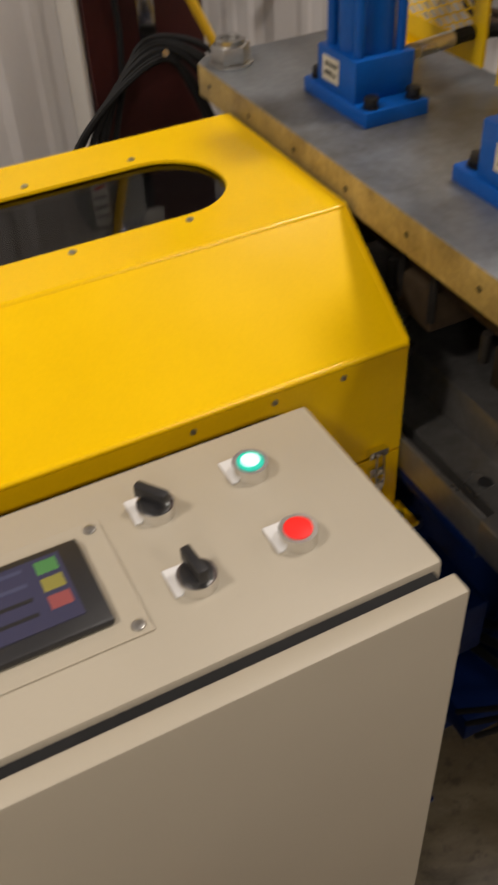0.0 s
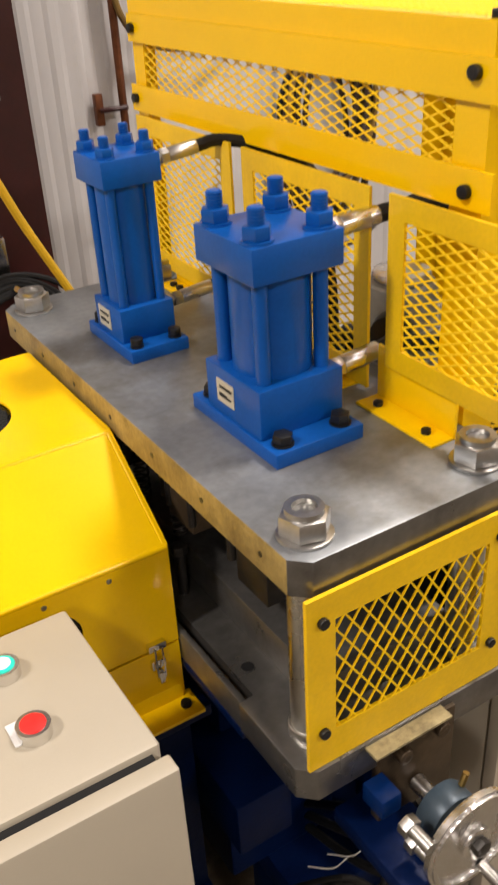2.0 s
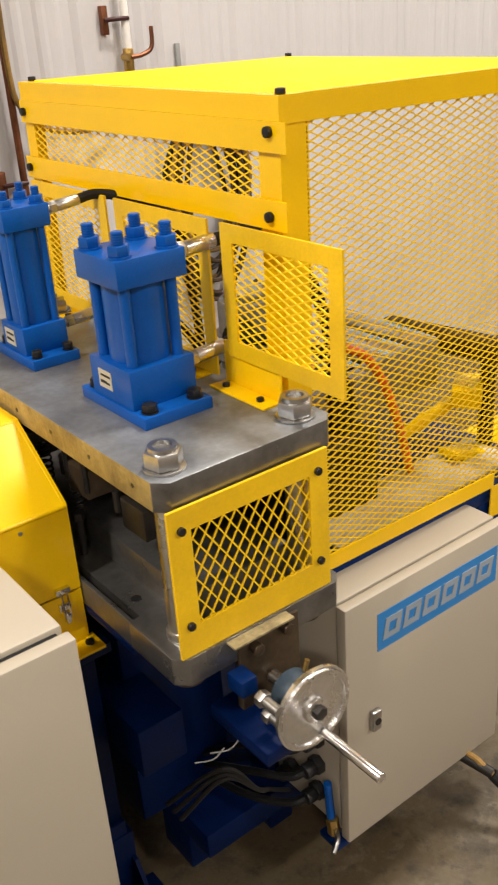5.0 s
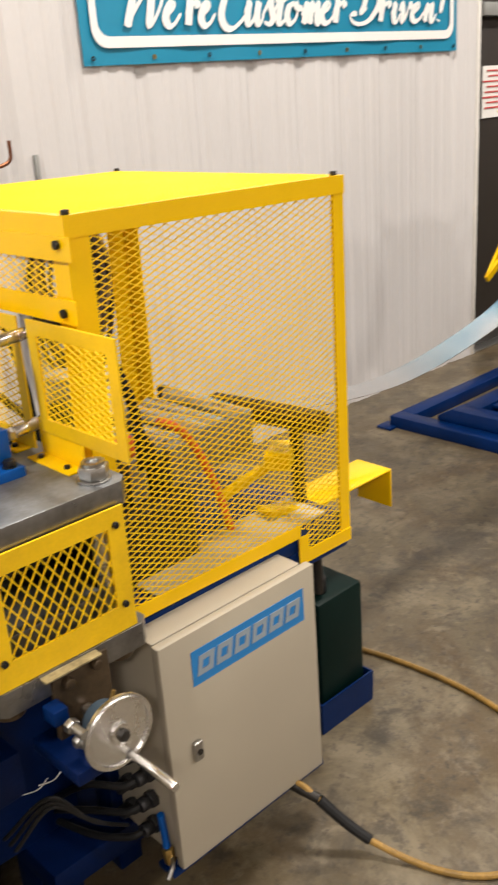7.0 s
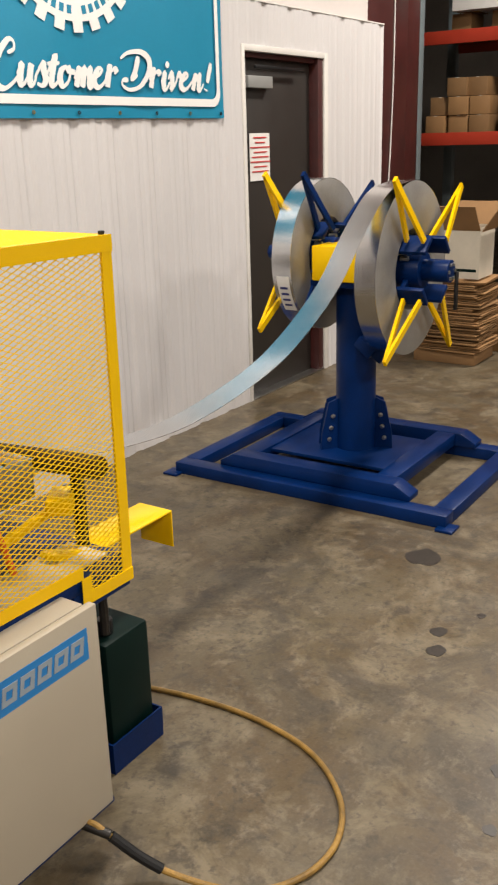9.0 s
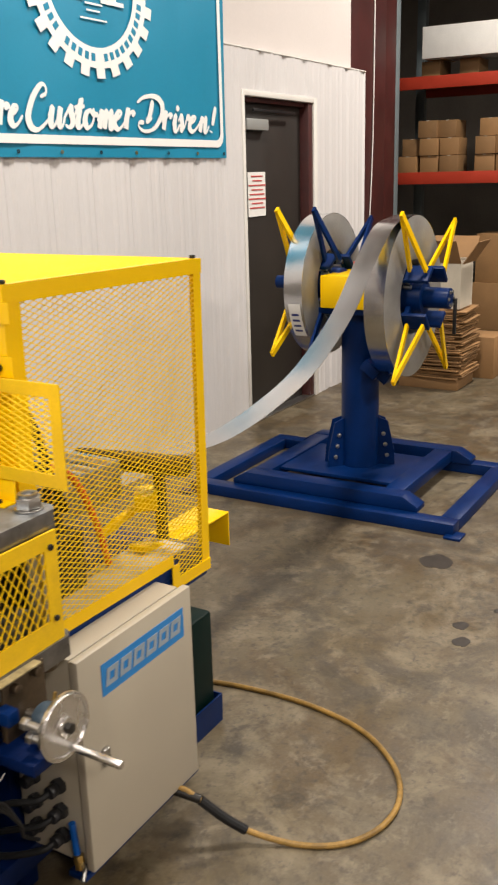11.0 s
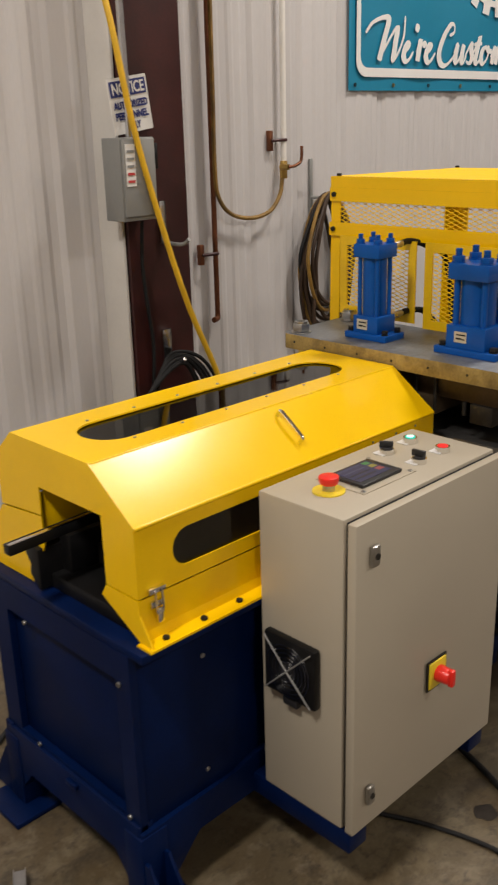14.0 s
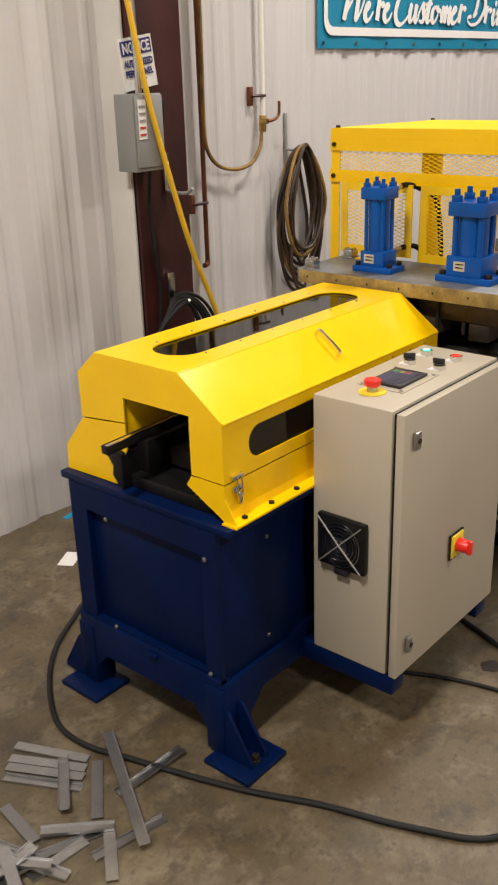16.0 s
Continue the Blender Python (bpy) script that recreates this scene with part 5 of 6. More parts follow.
part("skirt_end", lo, YELLOW, hood, smooth=False)
lo = B()
prism(lo, [(1.29, BTOP + 0.004), (1.505, BTOP), (1.5, 0.735), (YB, SEAM + 0.04), (1.262, SEAM + 0.058), (1.262, SEAM - 0.01), (1.29, 0.72)][::-1], "x", HX0 - TH, HX0)
part("skirt_end", lo, YELLOW, hood, smooth=False)
lo = B()
prism(lo, [(YF, SF - 0.004), (YF, BTOP), (1.5, BTOP), (1.5, 0.735), (YB, SEAM + 0.04)][::-1], "x", HX1, HX1 + TH)
part("skirt_end", lo, YELLOW, hood, smooth=False)
for x in (0.06, 0.16, 0.26, 0.6, 0.97):
    part("skirt_bolt", capscrew(B(), (x, 0.918, BTOP + 0.005), (0, 0, 1), 0.0075, 0.006), BLACK, hood)
for x, s in ((0.055, 1.0), (0.945, 0.6)):
    bm = box(B(), x - 0.016 * s, x + 0.016 * s, YF - 0.008, YF - 0.001, 0.738, 0.752, 0.001)
    box(bm, x - 0.02 * s, x + 0.02 * s, YF - 0.01, YF - 0.001, 0.77, 0.78, 0.001)
    lt = part("toggle_latch", bm, CHROME, hood, "chrome toggle latch")
    part("latch_loop", tube(B(), [(x - 0.008 * s, YF - 0.012, 0.775), (x - 0.008 * s, YF - 0.014, 0.732), (x, YF - 0.014, 0.728), (x + 0.008 * s, YF - 0.014, 0.732), (x + 0.008 * s, YF - 0.012, 0.775)], 0.0022 * s, 6, 4), CHROME, lt)
    part("latch_lever", box(B(), x - 0.007 * s, x + 0.007 * s, YF - 0.016, YF - 0.006, 0.737 - 0.03 * s, 0.737, 0.002), CHROME, lt)

chute = thing("cutoff_unit", (0.5, 1.15, BTOP), "black oily cut-off tooling inside the hood mouth", "tooling")
part("bed", box(B(), 0.03, 0.95, 1.0, 1.36, BTOP, 0.7, 0.003), OILBLACK, chute)
part("cheek", box(B(), 0.03, 0.93, 1.045, 1.06, 0.7, 0.88, 0.003), OILBLACK, chute)
part("guide_bar", box(B(), 0.06, 0.93, 1.235, 1.275, 0.7, 0.79, 0.003), OILBLACK, chute)
part("mouth_liner", box(B(), 0.03, 0.24, 1.268, 1.274, 0.8, 0.905, 0.001), YELLOW, chute, "yellow inner side sheet")
bm = prism(B(), [(1.285, BTOP + 0.006), (1.31, 0.7), (1.3, 0.725), (1.325, 0.75), (1.3, 0.772), (1.27, 0.765), (1.27, BTOP + 0.006)], "x", 0.0, 0.5, 0.002)
part("guide_block", bm, OILBLACK, chute)
bar = Matrix.Translation((0.24, 1.205, 0.838)) @ Matrix.Rotation(radians(-1.5), 4, "Y")
bm = box(B(), -0.345, 0.3, -0.012, 0.012, -0.014, 0.008, 0.002)
bmesh.ops.transform(bm, matrix=bar, verts=bm.verts)
part("black_bar", bm, OILBLACK, chute)
bm = box(B(), -0.343, 0.3, -0.012, -0.002, 0.0085, 0.0115, 0.001)
bmesh.ops.transform(bm, matrix=bar, verts=bm.verts)
part("bright_edge", bm, CHROME, chute, "bright steel edge strip")
part("slide", box(B(), 0.12, 0.8, 1.07, 1.22, 0.71, 0.76, 0.003), DARKSTEEL, chute)
for x in (0.35, 0.55, 0.75):
    part("tool_head", box(B(), x - 0.05, x + 0.05, 1.1, 1.3, 0.76, 0.93, 0.006), DARKSTEEL, chute)
    part("tool_bolt", hexbolt(B(), (x, 1.2, 0.93), (0, 0, 1), 0.012, 0.012), ZINC, chute)

# ---- operator cabinet ----
k1 = thing("control_cabinet", (0.57, 0.78, 0.19), "beige operator control cabinet with buttons and touch screen on top", "control cabinet")
KX0, KX1, KZ0, KZ1 = 0.307, 0.834, 0.192, 0.913
part("body", box(B(), KX0, KX1, 0.676, 0.902, KZ0, KZ1, 0.005), BEIGE, k1)
part("door_gasket", box(B(), KX0 + 0.01, KX1 - 0.01, 0.665, 0.676, KZ0 + 0.008, KZ1 - 0.008), RUBBER, k1)
kd = part("door", box(B(), KX0 - 0.002, KX1 + 0.002, 0.643, 0.665, KZ0 + 0.002, KZ1 - 0.003, 0.003), BEIGE, k1)
for z in (0.838, 0.282):
    lk = part("quarter_turn_lock", box(B(), 0.34, 0.362, 0.628, 0.64, z - 0.022, z + 0.022, 0.004), ZINC, k1, "zinc quarter-turn lock")
    part("key_slot", cyl(B(), (0.351, 0.6285, z), (0.351, 0.626, z), 0.007, 12), DARKSTEEL, lk)
sw = part("main_switch", box(B(), 0.553, 0.615, 0.632, 0.64, 0.435, 0.5, 0.003), YELLOWP, k1, "red rotary main switch on a yellow plate")
part("switch_border", box(B(), 0.549, 0.619, 0.6355, 0.6395, 0.431, 0.504), BLACK, sw)
bm = cyl(B(), (0.585, 0.632, 0.468), (0.585, 0.599, 0.468), 0.02, 20, r2=0.017, bevel=0.002)
box(bm, 0.578, 0.592, 0.592, 0.606, 0.448, 0.488, 0.003)
part("switch_knob", bm, REDP, sw, "red switch knob")
fan = part("fan_housing", box(B(), 0.287, 0.307, 0.732, 0.876, 0.468, 0.61, 0.006), OILBLACK, k1, "black ventilation fan with wire guard")
for r in (0.012, 0.022, 0.032, 0.042, 0.052, 0.06):
    part("guard_ring", ring(B(), (0.2825, 0.804, 0.539), (1, 0, 0), r + 0.0007, r - 0.0007, 0.002, 28), CHROME, fan)
bm = B()
for sy, sz in ((1, 1), (1, -1)):
    tube(bm, [(0.281, 0.804 - sy * 0.064, 0.539 - sz * 0.064), (0.279, 0.804, 0.539), (0.281, 0.804 + sy * 0.064, 0.539 + sz * 0.064)], 0.0019, 6, 4)
part("wire_guard", bm, WIRE, fan)
bm = cyl(B(), (0.2835, 0.804, 0.539), (0.2868, 0.804, 0.539), 0.02, 20)
part("fan_hub", bm, PLASTIC, fan)
part("fan_cable_box", box(B(), 0.289, 0.306, 0.785, 0.825, 0.448, 0.468, 0.003), PLASTIC, fan)
PT = KZ1
hm = part("touch_screen", box(B(), 0.447, 0.58, 0.742, 0.836, PT + 0.002, PT + 0.01, 0.003), PLASTIC, k1, "black touch screen with lit blue display")
part("screen_plate", box(B(), 0.428, 0.604, 0.724, 0.854, PT + 0.0002, PT + 0.002, 0), BEIGE, k1)
SCREEN = glowing("lit_display", (0.03, 0.03, 0.07), 0.05)
part("display", box(B(), 0.457, 0.562, 0.757, 0.828, PT + 0.0101, PT + 0.0106), SCREEN, hm)
SG, SY, SR, SW = (glowing("display_green", (0.06, 0.2, 0.06), 0.03), glowing("display_yellow", (0.22, 0.2, 0.04), 0.03), glowing("display_red", (0.25, 0.06, 0.06), 0.03), glowing("display_pale", (0.05, 0.055, 0.11), 0.05))
for k, m in enumerate((SG, SY, SR)):
    part("display_field", box(B(), 0.54, 0.558, 0.81 - 0.019 * k, 0.824 - 0.019 * k, PT + 0.0107, PT + 0.0081), m, hm)
for i in range(4):
    part("display_field", box(B(), 0.463, 0.53, 0.819 - 0.016 * i, 0.823 - 0.016 * i, PT + 0.0107, PT + 0.0081), SW if i < 2 else PLASTIC, hm)
for x, y in ((0.437, 0.733), (0.594, 0.733), (0.437, 0.845), (0.594, 0.845)):
    part("plate_screw", capscrew(B(), (x, y, PT + 0.002), (0, 0, 1), 0.0055, 0.002), ZINC, k1)


def pushbutton(x, y, mat, label, glow=None):
    b = part("push_button", ring(B(), (x, y, PT + 0.007), (0, 0, 1), 0.0165, 0.0125, 0.014), CHROME, k1, label)
    part("button_cap", cyl(B(), (x, y, PT + 0.002), (x, y, PT + 0.0155), 0.0124, 24, bevel=0.001), mat, b)
    if glow:
        part("lens_centre", cyl(B(), (x, y, PT + 0.0155), (x, y, PT + 0.0163), 0.0085, 20), glow, b)
    part("legend_plate", box(B(), x - 0.021, x + 0.012, y - 0.006, y + 0.024, PT + 0.0002, PT + 0.0016, 0.0), WHITEP, b)


pushbutton(0.743, 0.752, glowing("lit_red", (0.8, 0.015, 0.012), 0.35), "red illuminated stop button")
pushbutton(0.745, 0.842, glowing("lit_teal", (0.0, 0.5, 0.38), 0.6), "green illuminated start button", glowing("lit_pale_green", (0.6, 1.0, 0.9), 1.3))


def selector(x, y, a):
    b = part("selector_switch", ring(B(), (x, y, PT + 0.006), (0, 0, 1), 0.0165, 0.0125, 0.012), CHROME, k1, "black rotary selector switch")
    bm = cyl(B(), (x, y, PT + 0.002), (x, y, PT + 0.016), 0.0135, 24, bevel=0.001)
    bx = box(B(), -0.0045, 0.0045, -0.014, 0.0175, 0.0, 0.014, 0.0015)
    bmesh.ops.transform(bx, matrix=Matrix.Translation((x, y, PT + 0.015)) @ Matrix.Rotation(radians(a), 4, "Z"), verts=bx.verts)
    joined(bm, bx)
    part("selector_knob", bm, PLASTIC, b)
    part("legend_plate", box(B(), x - 0.021, x + 0.012, y - 0.006, y + 0.024, PT + 0.0002, PT + 0.0016, 0.0), WHITEP, b)


selector(0.652, 0.838, 35)
selector(0.651, 0.75, 5)
es = part("emergency_stop", cyl(B(), (0.397, 0.79, PT), (0.397, 0.79, PT + 0.018), 0.013, 20), ZINC, k1, "red mushroom emergency stop on a yellow disc")
part("yellow_disc", cyl(B(), (0.397, 0.79, PT + 0.0003), (0.397, 0.79, PT + 0.003), 0.034, 32), YELLOWP, es)
bm = cyl(B(), (0.397, 0.79, PT + 0.016), (0.397, 0.79, PT + 0.034), 0.019, 24, r2=0.022, bevel=0.004)
part("mushroom_head", bm, REDP, es)

# ---- electrical cabinet beside the press ----
k2 = thing("electrical_cabinet", (1.52, 0.8, 0.15), "beige electrical cabinet with blue sticker, closed door", "electrical cabinet")
part("body", box(B(), 1.318, 1.722, 0.72, 0.905, 0.16, 0.678, 0.004), BEIGE, k2)
part("door_gasket", box(B(), 1.325, 1.715, 0.712, 0.72, 0.166, 0.672), RUBBER, k2)
kd2 = part("door", box(B(), 1.31, 1.732, 0.69, 0.712, 0.156, 0.682, 0.003), BEIGE, k2)
st = part("blue_sticker", box(B(), 1.383, 1.695, 0.6885, 0.6898, 0.563, 0.64), LABELBLUE, k2, "blue rectangular maker's sticker")
for k in range(6):
    x = 1.394 + k * 0.0485
    bm = sheet_with_hole(B(), [(x, 0.582), (x + 0.04, 0.582), (x + 0.048, 0.624), (x + 0.008, 0.624)], [(x + 0.0125, 0.5935), (x + 0.0295, 0.5935), (x + 0.0345, 0.6125), (x + 0.0165, 0.6125)],
                         lambda u, v, d: (u, 0.687 + d, v), 0.0013)
    part("sticker_bar", bm, LABELGREY, st)
lk = part("quarter_turn_lock", box(B(), 1.362, 1.384, 0.678, 0.69, 0.4, 0.444, 0.004), ZINC, k2)
part("key_slot", cyl(B(), (1.373, 0.6785, 0.422), (1.373, 0.676, 0.422), 0.007, 12), DARKSTEEL, lk)
for k in range(3):
    for j in range(2):
        y, z = 0.775 + 0.075 * j, 0.225 + 0.065 * k
        bm = cyl(B(), (1.318, y, z), (1.3, y, z), 0.019, 6, bevel=0.002)
        cyl(bm, (1.3, y, z), (1.278, y, z), 0.015, 14, bevel=0.003)
        gl = part("cable_gland", bm, PLASTIC, k2)
        if j == 0:
            part("cable", tube(B(), [(1.28, y, z), (1.255, y + 0.02, z - 0.01), (1.22, y + 0.1, z - 0.03), (1.2, y + 0.25, 0.16 + 0.02 * k)], 0.008, 8), RUBBER, gl)
bm = tube(B(), [(1.3, 0.735, 0.28), (1.302, 0.733, 0.23), (1.3, 0.728, 0.2)], 0.008)
part("blue_air_tube", bm, BLUE, k2)
av = part("air_fitting", cyl(B(), (1.3, 0.725, 0.2), (1.3, 0.72, 0.165), 0.012, 6, bevel=0.002), BRASS, k2, "brass air fitting")
part("air_lever", tube(B(), [(1.3, 0.715, 0.18), (1.285, 0.695, 0.182), (1.265, 0.685, 0.17)], 0.005, 8), ZINC, av)
bm = B()
box(bm, 1.29, 1.745, 0.7, 0.75, 0.14, 0.155, 0.002)
part("mounting_foot", bm, NAVY_REEL, k2)

# ---- navy column under the press and the hand-wheel screw ----
pb = thing("press_pedestal", (1.13, 1.1, 0), "navy blue welded pedestal under the press", "machine base")
part("pedestal", box(B(), 1.05, 1.26, 0.99, 1.42, 0.15, 0.715, 0.006), NAVY, pb)
part("cap_plate", box(B(), 0.98, 1.27, 0.79, 1.46, 0.715, 0.732, 0.003), NAVY, pb)
part("cross_beam", box(B(), 1.0, 1.09, 0.86, 1.3, 0.4, 0.5, 0.004), NAVY, pb)
hw = thing("hand_wheel_screw", (1.13, 0.6, 0.68), "polished hand wheel with crank handle on a screw", "hand wheel")
HB = Vector((1.128, 0.562, 0.681))
part("mount_plate", box(B(), 1.075, 1.185, 0.655, 0.67, 0.64, 0.768, 0.002), TARNISH, hw)
for x, z in ((1.1, 0.75), (1.155, 0.757)):
    part("cap_screw", capscrew(B(), (x, 0.655, z), (0, -1, 0), 0.0095, 0.016), TARNISH, hw)
part("shaft", cyl(B(), HB + Vector((0, -0.006, 0)), HB + Vector((0, 0.09, 0)), 0.0105, 18), BRIGHT, hw)
part("bearing_collar", cyl(B(), HB + Vector((0, 0.024, 0)), HB + Vector((0, 0.055, 0)), 0.034, 28, bevel=0.003), material("blue_grey_collar", (0.05, 0.075, 0.1), 0.4, 0.3, 0.15, 20, 120, 0.04), hw)
part("grease_nipple", cyl(B(), HB + Vector((0.02, 0.04, 0.03)), HB + Vector((0.026, 0.04, 0.046)), 0.004, 8), BRASS, hw)
wheel_bm = ring(B(), HB, (0, 1, 0), 0.066, 0.053, 0.014, 48)
es_ = [e for e in wheel_bm.edges if abs((e.verts[0].co - e.verts[1].co).y) < 1e-5]
bmesh.ops.bevel(wheel_bm, geom=es_, offset=0.004, segments=3, affect="EDGES")
cyl(wheel_bm, HB + Vector((0, -0.003, 0)), HB + Vector((0, 0.006, 0)), 0.054, 48)
cyl(wheel_bm, HB + Vector((0, -0.009, 0)), HB + Vector((0, 0.012, 0)), 0.02, 28, bevel=0.003)
wh = part("wheel", wheel_bm, ALU, hw, "polished aluminium hand wheel")
part("hub_nut", hexbolt(B(), HB + Vector((0, -0.009, 0)), (0, -1, 0), 0.011, 0.01), DARKSTEEL, wh)
part("crank_handle", cyl(B(), HB + Vector((0.014, -0.004, -0.051)), HB + Vector((0.016, -0.118, -0.054)), 0.0075, 16, r2=0.0085, bevel=0.003), ALU, wh, "bright crank handle")
part("blue_block", box(B(), 1.05, 1.078, 0.62, 0.655, 0.702, 0.73, 0.003), NAVY_REEL, hw, "blue machined clamp block")
part("blue_bracket", box(B(), 1.045, 1.125, 0.565, 0.7, 0.62, 0.645, 0.003), NAVY, hw)
for z, l in ((0.715, 0.0), (0.68, 0.01)):
    bm = hexbolt(B(), (1.064 + l, 0.6, z), (0.05, -1, -0.1), 0.0125, 0.014)
    cyl(bm, (1.064 + l, 0.59, z), (1.066 + l, 0.56, z - 0.003), 0.008, 14)
    part("adjusting_bolt", bm, ZINC, hw)
part("scale_strip", box(B(), 1.058, 1.165, 0.64, 0.6598, 0.772, 0.775, 0.0), WORNBRASS, hw, "worn brass scale strip")
for k, (dx, dz) in enumerate(((0.0, 0), (0.03, -0.02))):
    part("cable_tie", tube(B(), [(1.02 + dx, 0.72, 0.53), (1.035 + dx, 0.69, 0.55), (1.05 + dx, 0.68, 0.57)], 0.001, 6), WHITEP, pb)
sc = thing("sensor_cables", (1.1, 0.75, 0.4), "black sensor cables below the press", "cable")
for k in range(3):
    bm = tube(B(), [(1.0, 0.75 + 0.02 * k, 0.4), (1.05, 0.69, 0.5 + 0.01 * k), (1.12, 0.7, 0.42), (1.2, 0.78, 0.3), (1.26, 0.8, 0.24)], 0.0042, 8)
    part("cable", bm, RUBBER, sc)

# ---- steel strip, decoiler and coils ----
SYC = 1.185
strip = thing("steel_strip", (3.0, SYC, 0.8), "bright galvanised steel strip sagging from coil to machine", "steel strip")
line = smooth_path([(4.4, 0, 1.4365), (4.17, 0, 1.4), (3.95, 0, 1.258), (3.69, 0, 1.045), (3.33, 0, 0.872), (3.01, 0, 0.8), (2.67, 0, 0.768), (2.39, 0, 0.785), (2.1, 0, 0.83), (1.9, 0, 0.86), (1.58, 0, 0.862)], 8)
bm = B()
rows = [[bm.verts.new((p.x, SYC + s - 0.02 * max(0, 3.2 - p.x), p.z + d)) for s, d in ((-0.052, 0), (0.052, 0), (0.052, 0.0015), (-0.052, 0.0015))] for p in line]
for a, b in zip(rows, rows[1:]):
    for k in range(4):
        bm.faces.new((a[k], a[(k + 1) % 4], b[(k + 1) % 4], b[k]))
part("strip", bm, GALV, strip)

DC = Vector((4.45, 1.36, 0))
reel = thing("decoiler", (4.45, 1.36, 0), "navy blue double-sided decoiler on a welded floor frame", "decoiler")
RX0, RX1, RY0, RY1 = 3.92, 4.95, 0.655, 2.13
for x0, x1, y0, y1 in ((RX0, RX0 + 0.09, RY0, RY1), (RX1 - 0.09, RX1, RY0, RY1), (RX0 + 0.09, RX1 - 0.09, RY0, RY0 + 0.09), (RX0 + 0.09, RX1 - 0.09, RY1 - 0.09, RY1)):
    part("floor_beam", box(B(), x0, x1, y0, y1, 0.0, 0.06, 0.004), NAVY_REEL, reel)
for x in (4.0, 4.84):
    bm = prism(B(), [(0.86, 0.06), (1.9, 0.06), (1.9, 0.085), (1.82, 0.13), (0.94, 0.13), (0.86, 0.085)], "x", x, x + 0.1, 0.003)
    part("slide_beam", bm, NAVY_REEL, reel)
for y in (0.97, 1.72):
    part("cross_beam", box(B(), 4.1, 4.84, y, y + 0.1, 0.062, 0.128, 0.003), NAVY_REEL, reel)
part("foot_tab", box(B(), 3.88, 3.97, 0.61, 0.69, 0.0, 0.012, 0.002), NAVY_REEL, reel)
part("foot_tab", box(B(), 3.87, 3.96, 2.09, 2.175, 0.0, 0.012, 0.002), NAVY_REEL, reel)
part("base_plate", box(B(), 4.2, 4.7, 1.07, 1.72, 0.1, 0.118, 0.003), NAVY_REEL, reel)
part("post", cyl(B(), (4.45, 1.36, 0.118), (4.45, 1.36, 0.97), 0.1, 40), NAVY_REEL, reel)
for a in (108, 140, 288, 320):
    bm = prism(B(), [(0.1, 0.118), (0.19, 0.118), (0.185, 0.2), (0.15, 0.36), (0.1, 0.38)], "y", -0.007, 0.007)
    gm = Matrix.Translation(DC) @ Matrix.Rotation(radians(a), 4, "Z")
    bmesh.ops.transform(bm, matrix=gm, verts=bm.verts)
    gus = part("gusset", bm, NAVY_REEL, reel)
    for k in range(3):
        bm = cyl(B(), (0.148 - 0.01 * k, -0.014, 0.17 + 0.06 * k), (0.148 - 0.01 * k, 0.014, 0.17 + 0.06 * k), 0.012, 12, bevel=0.002)
        bmesh.ops.transform(bm, matrix=gm, verts=bm.verts)
        part("gusset_bolt", bm, ZINC, gus)
part("head_plate", box(B(), 4.27, 4.63, 1.2, 1.52, 0.955, 0.985, 0.004), NAVY_REEL, reel)
part("motor_cover", box(B(), 4.25, 4.62, 1.21, 1.5, 0.985, 1.15, 0.006), YELLOW, reel, "yellow sheet-metal motor cover")
part("axle", cyl(B(), (4.45, 1.2, 1.085), (4.45, 1.85, 1.085), 0.035, 24), NAVY_REEL, reel)
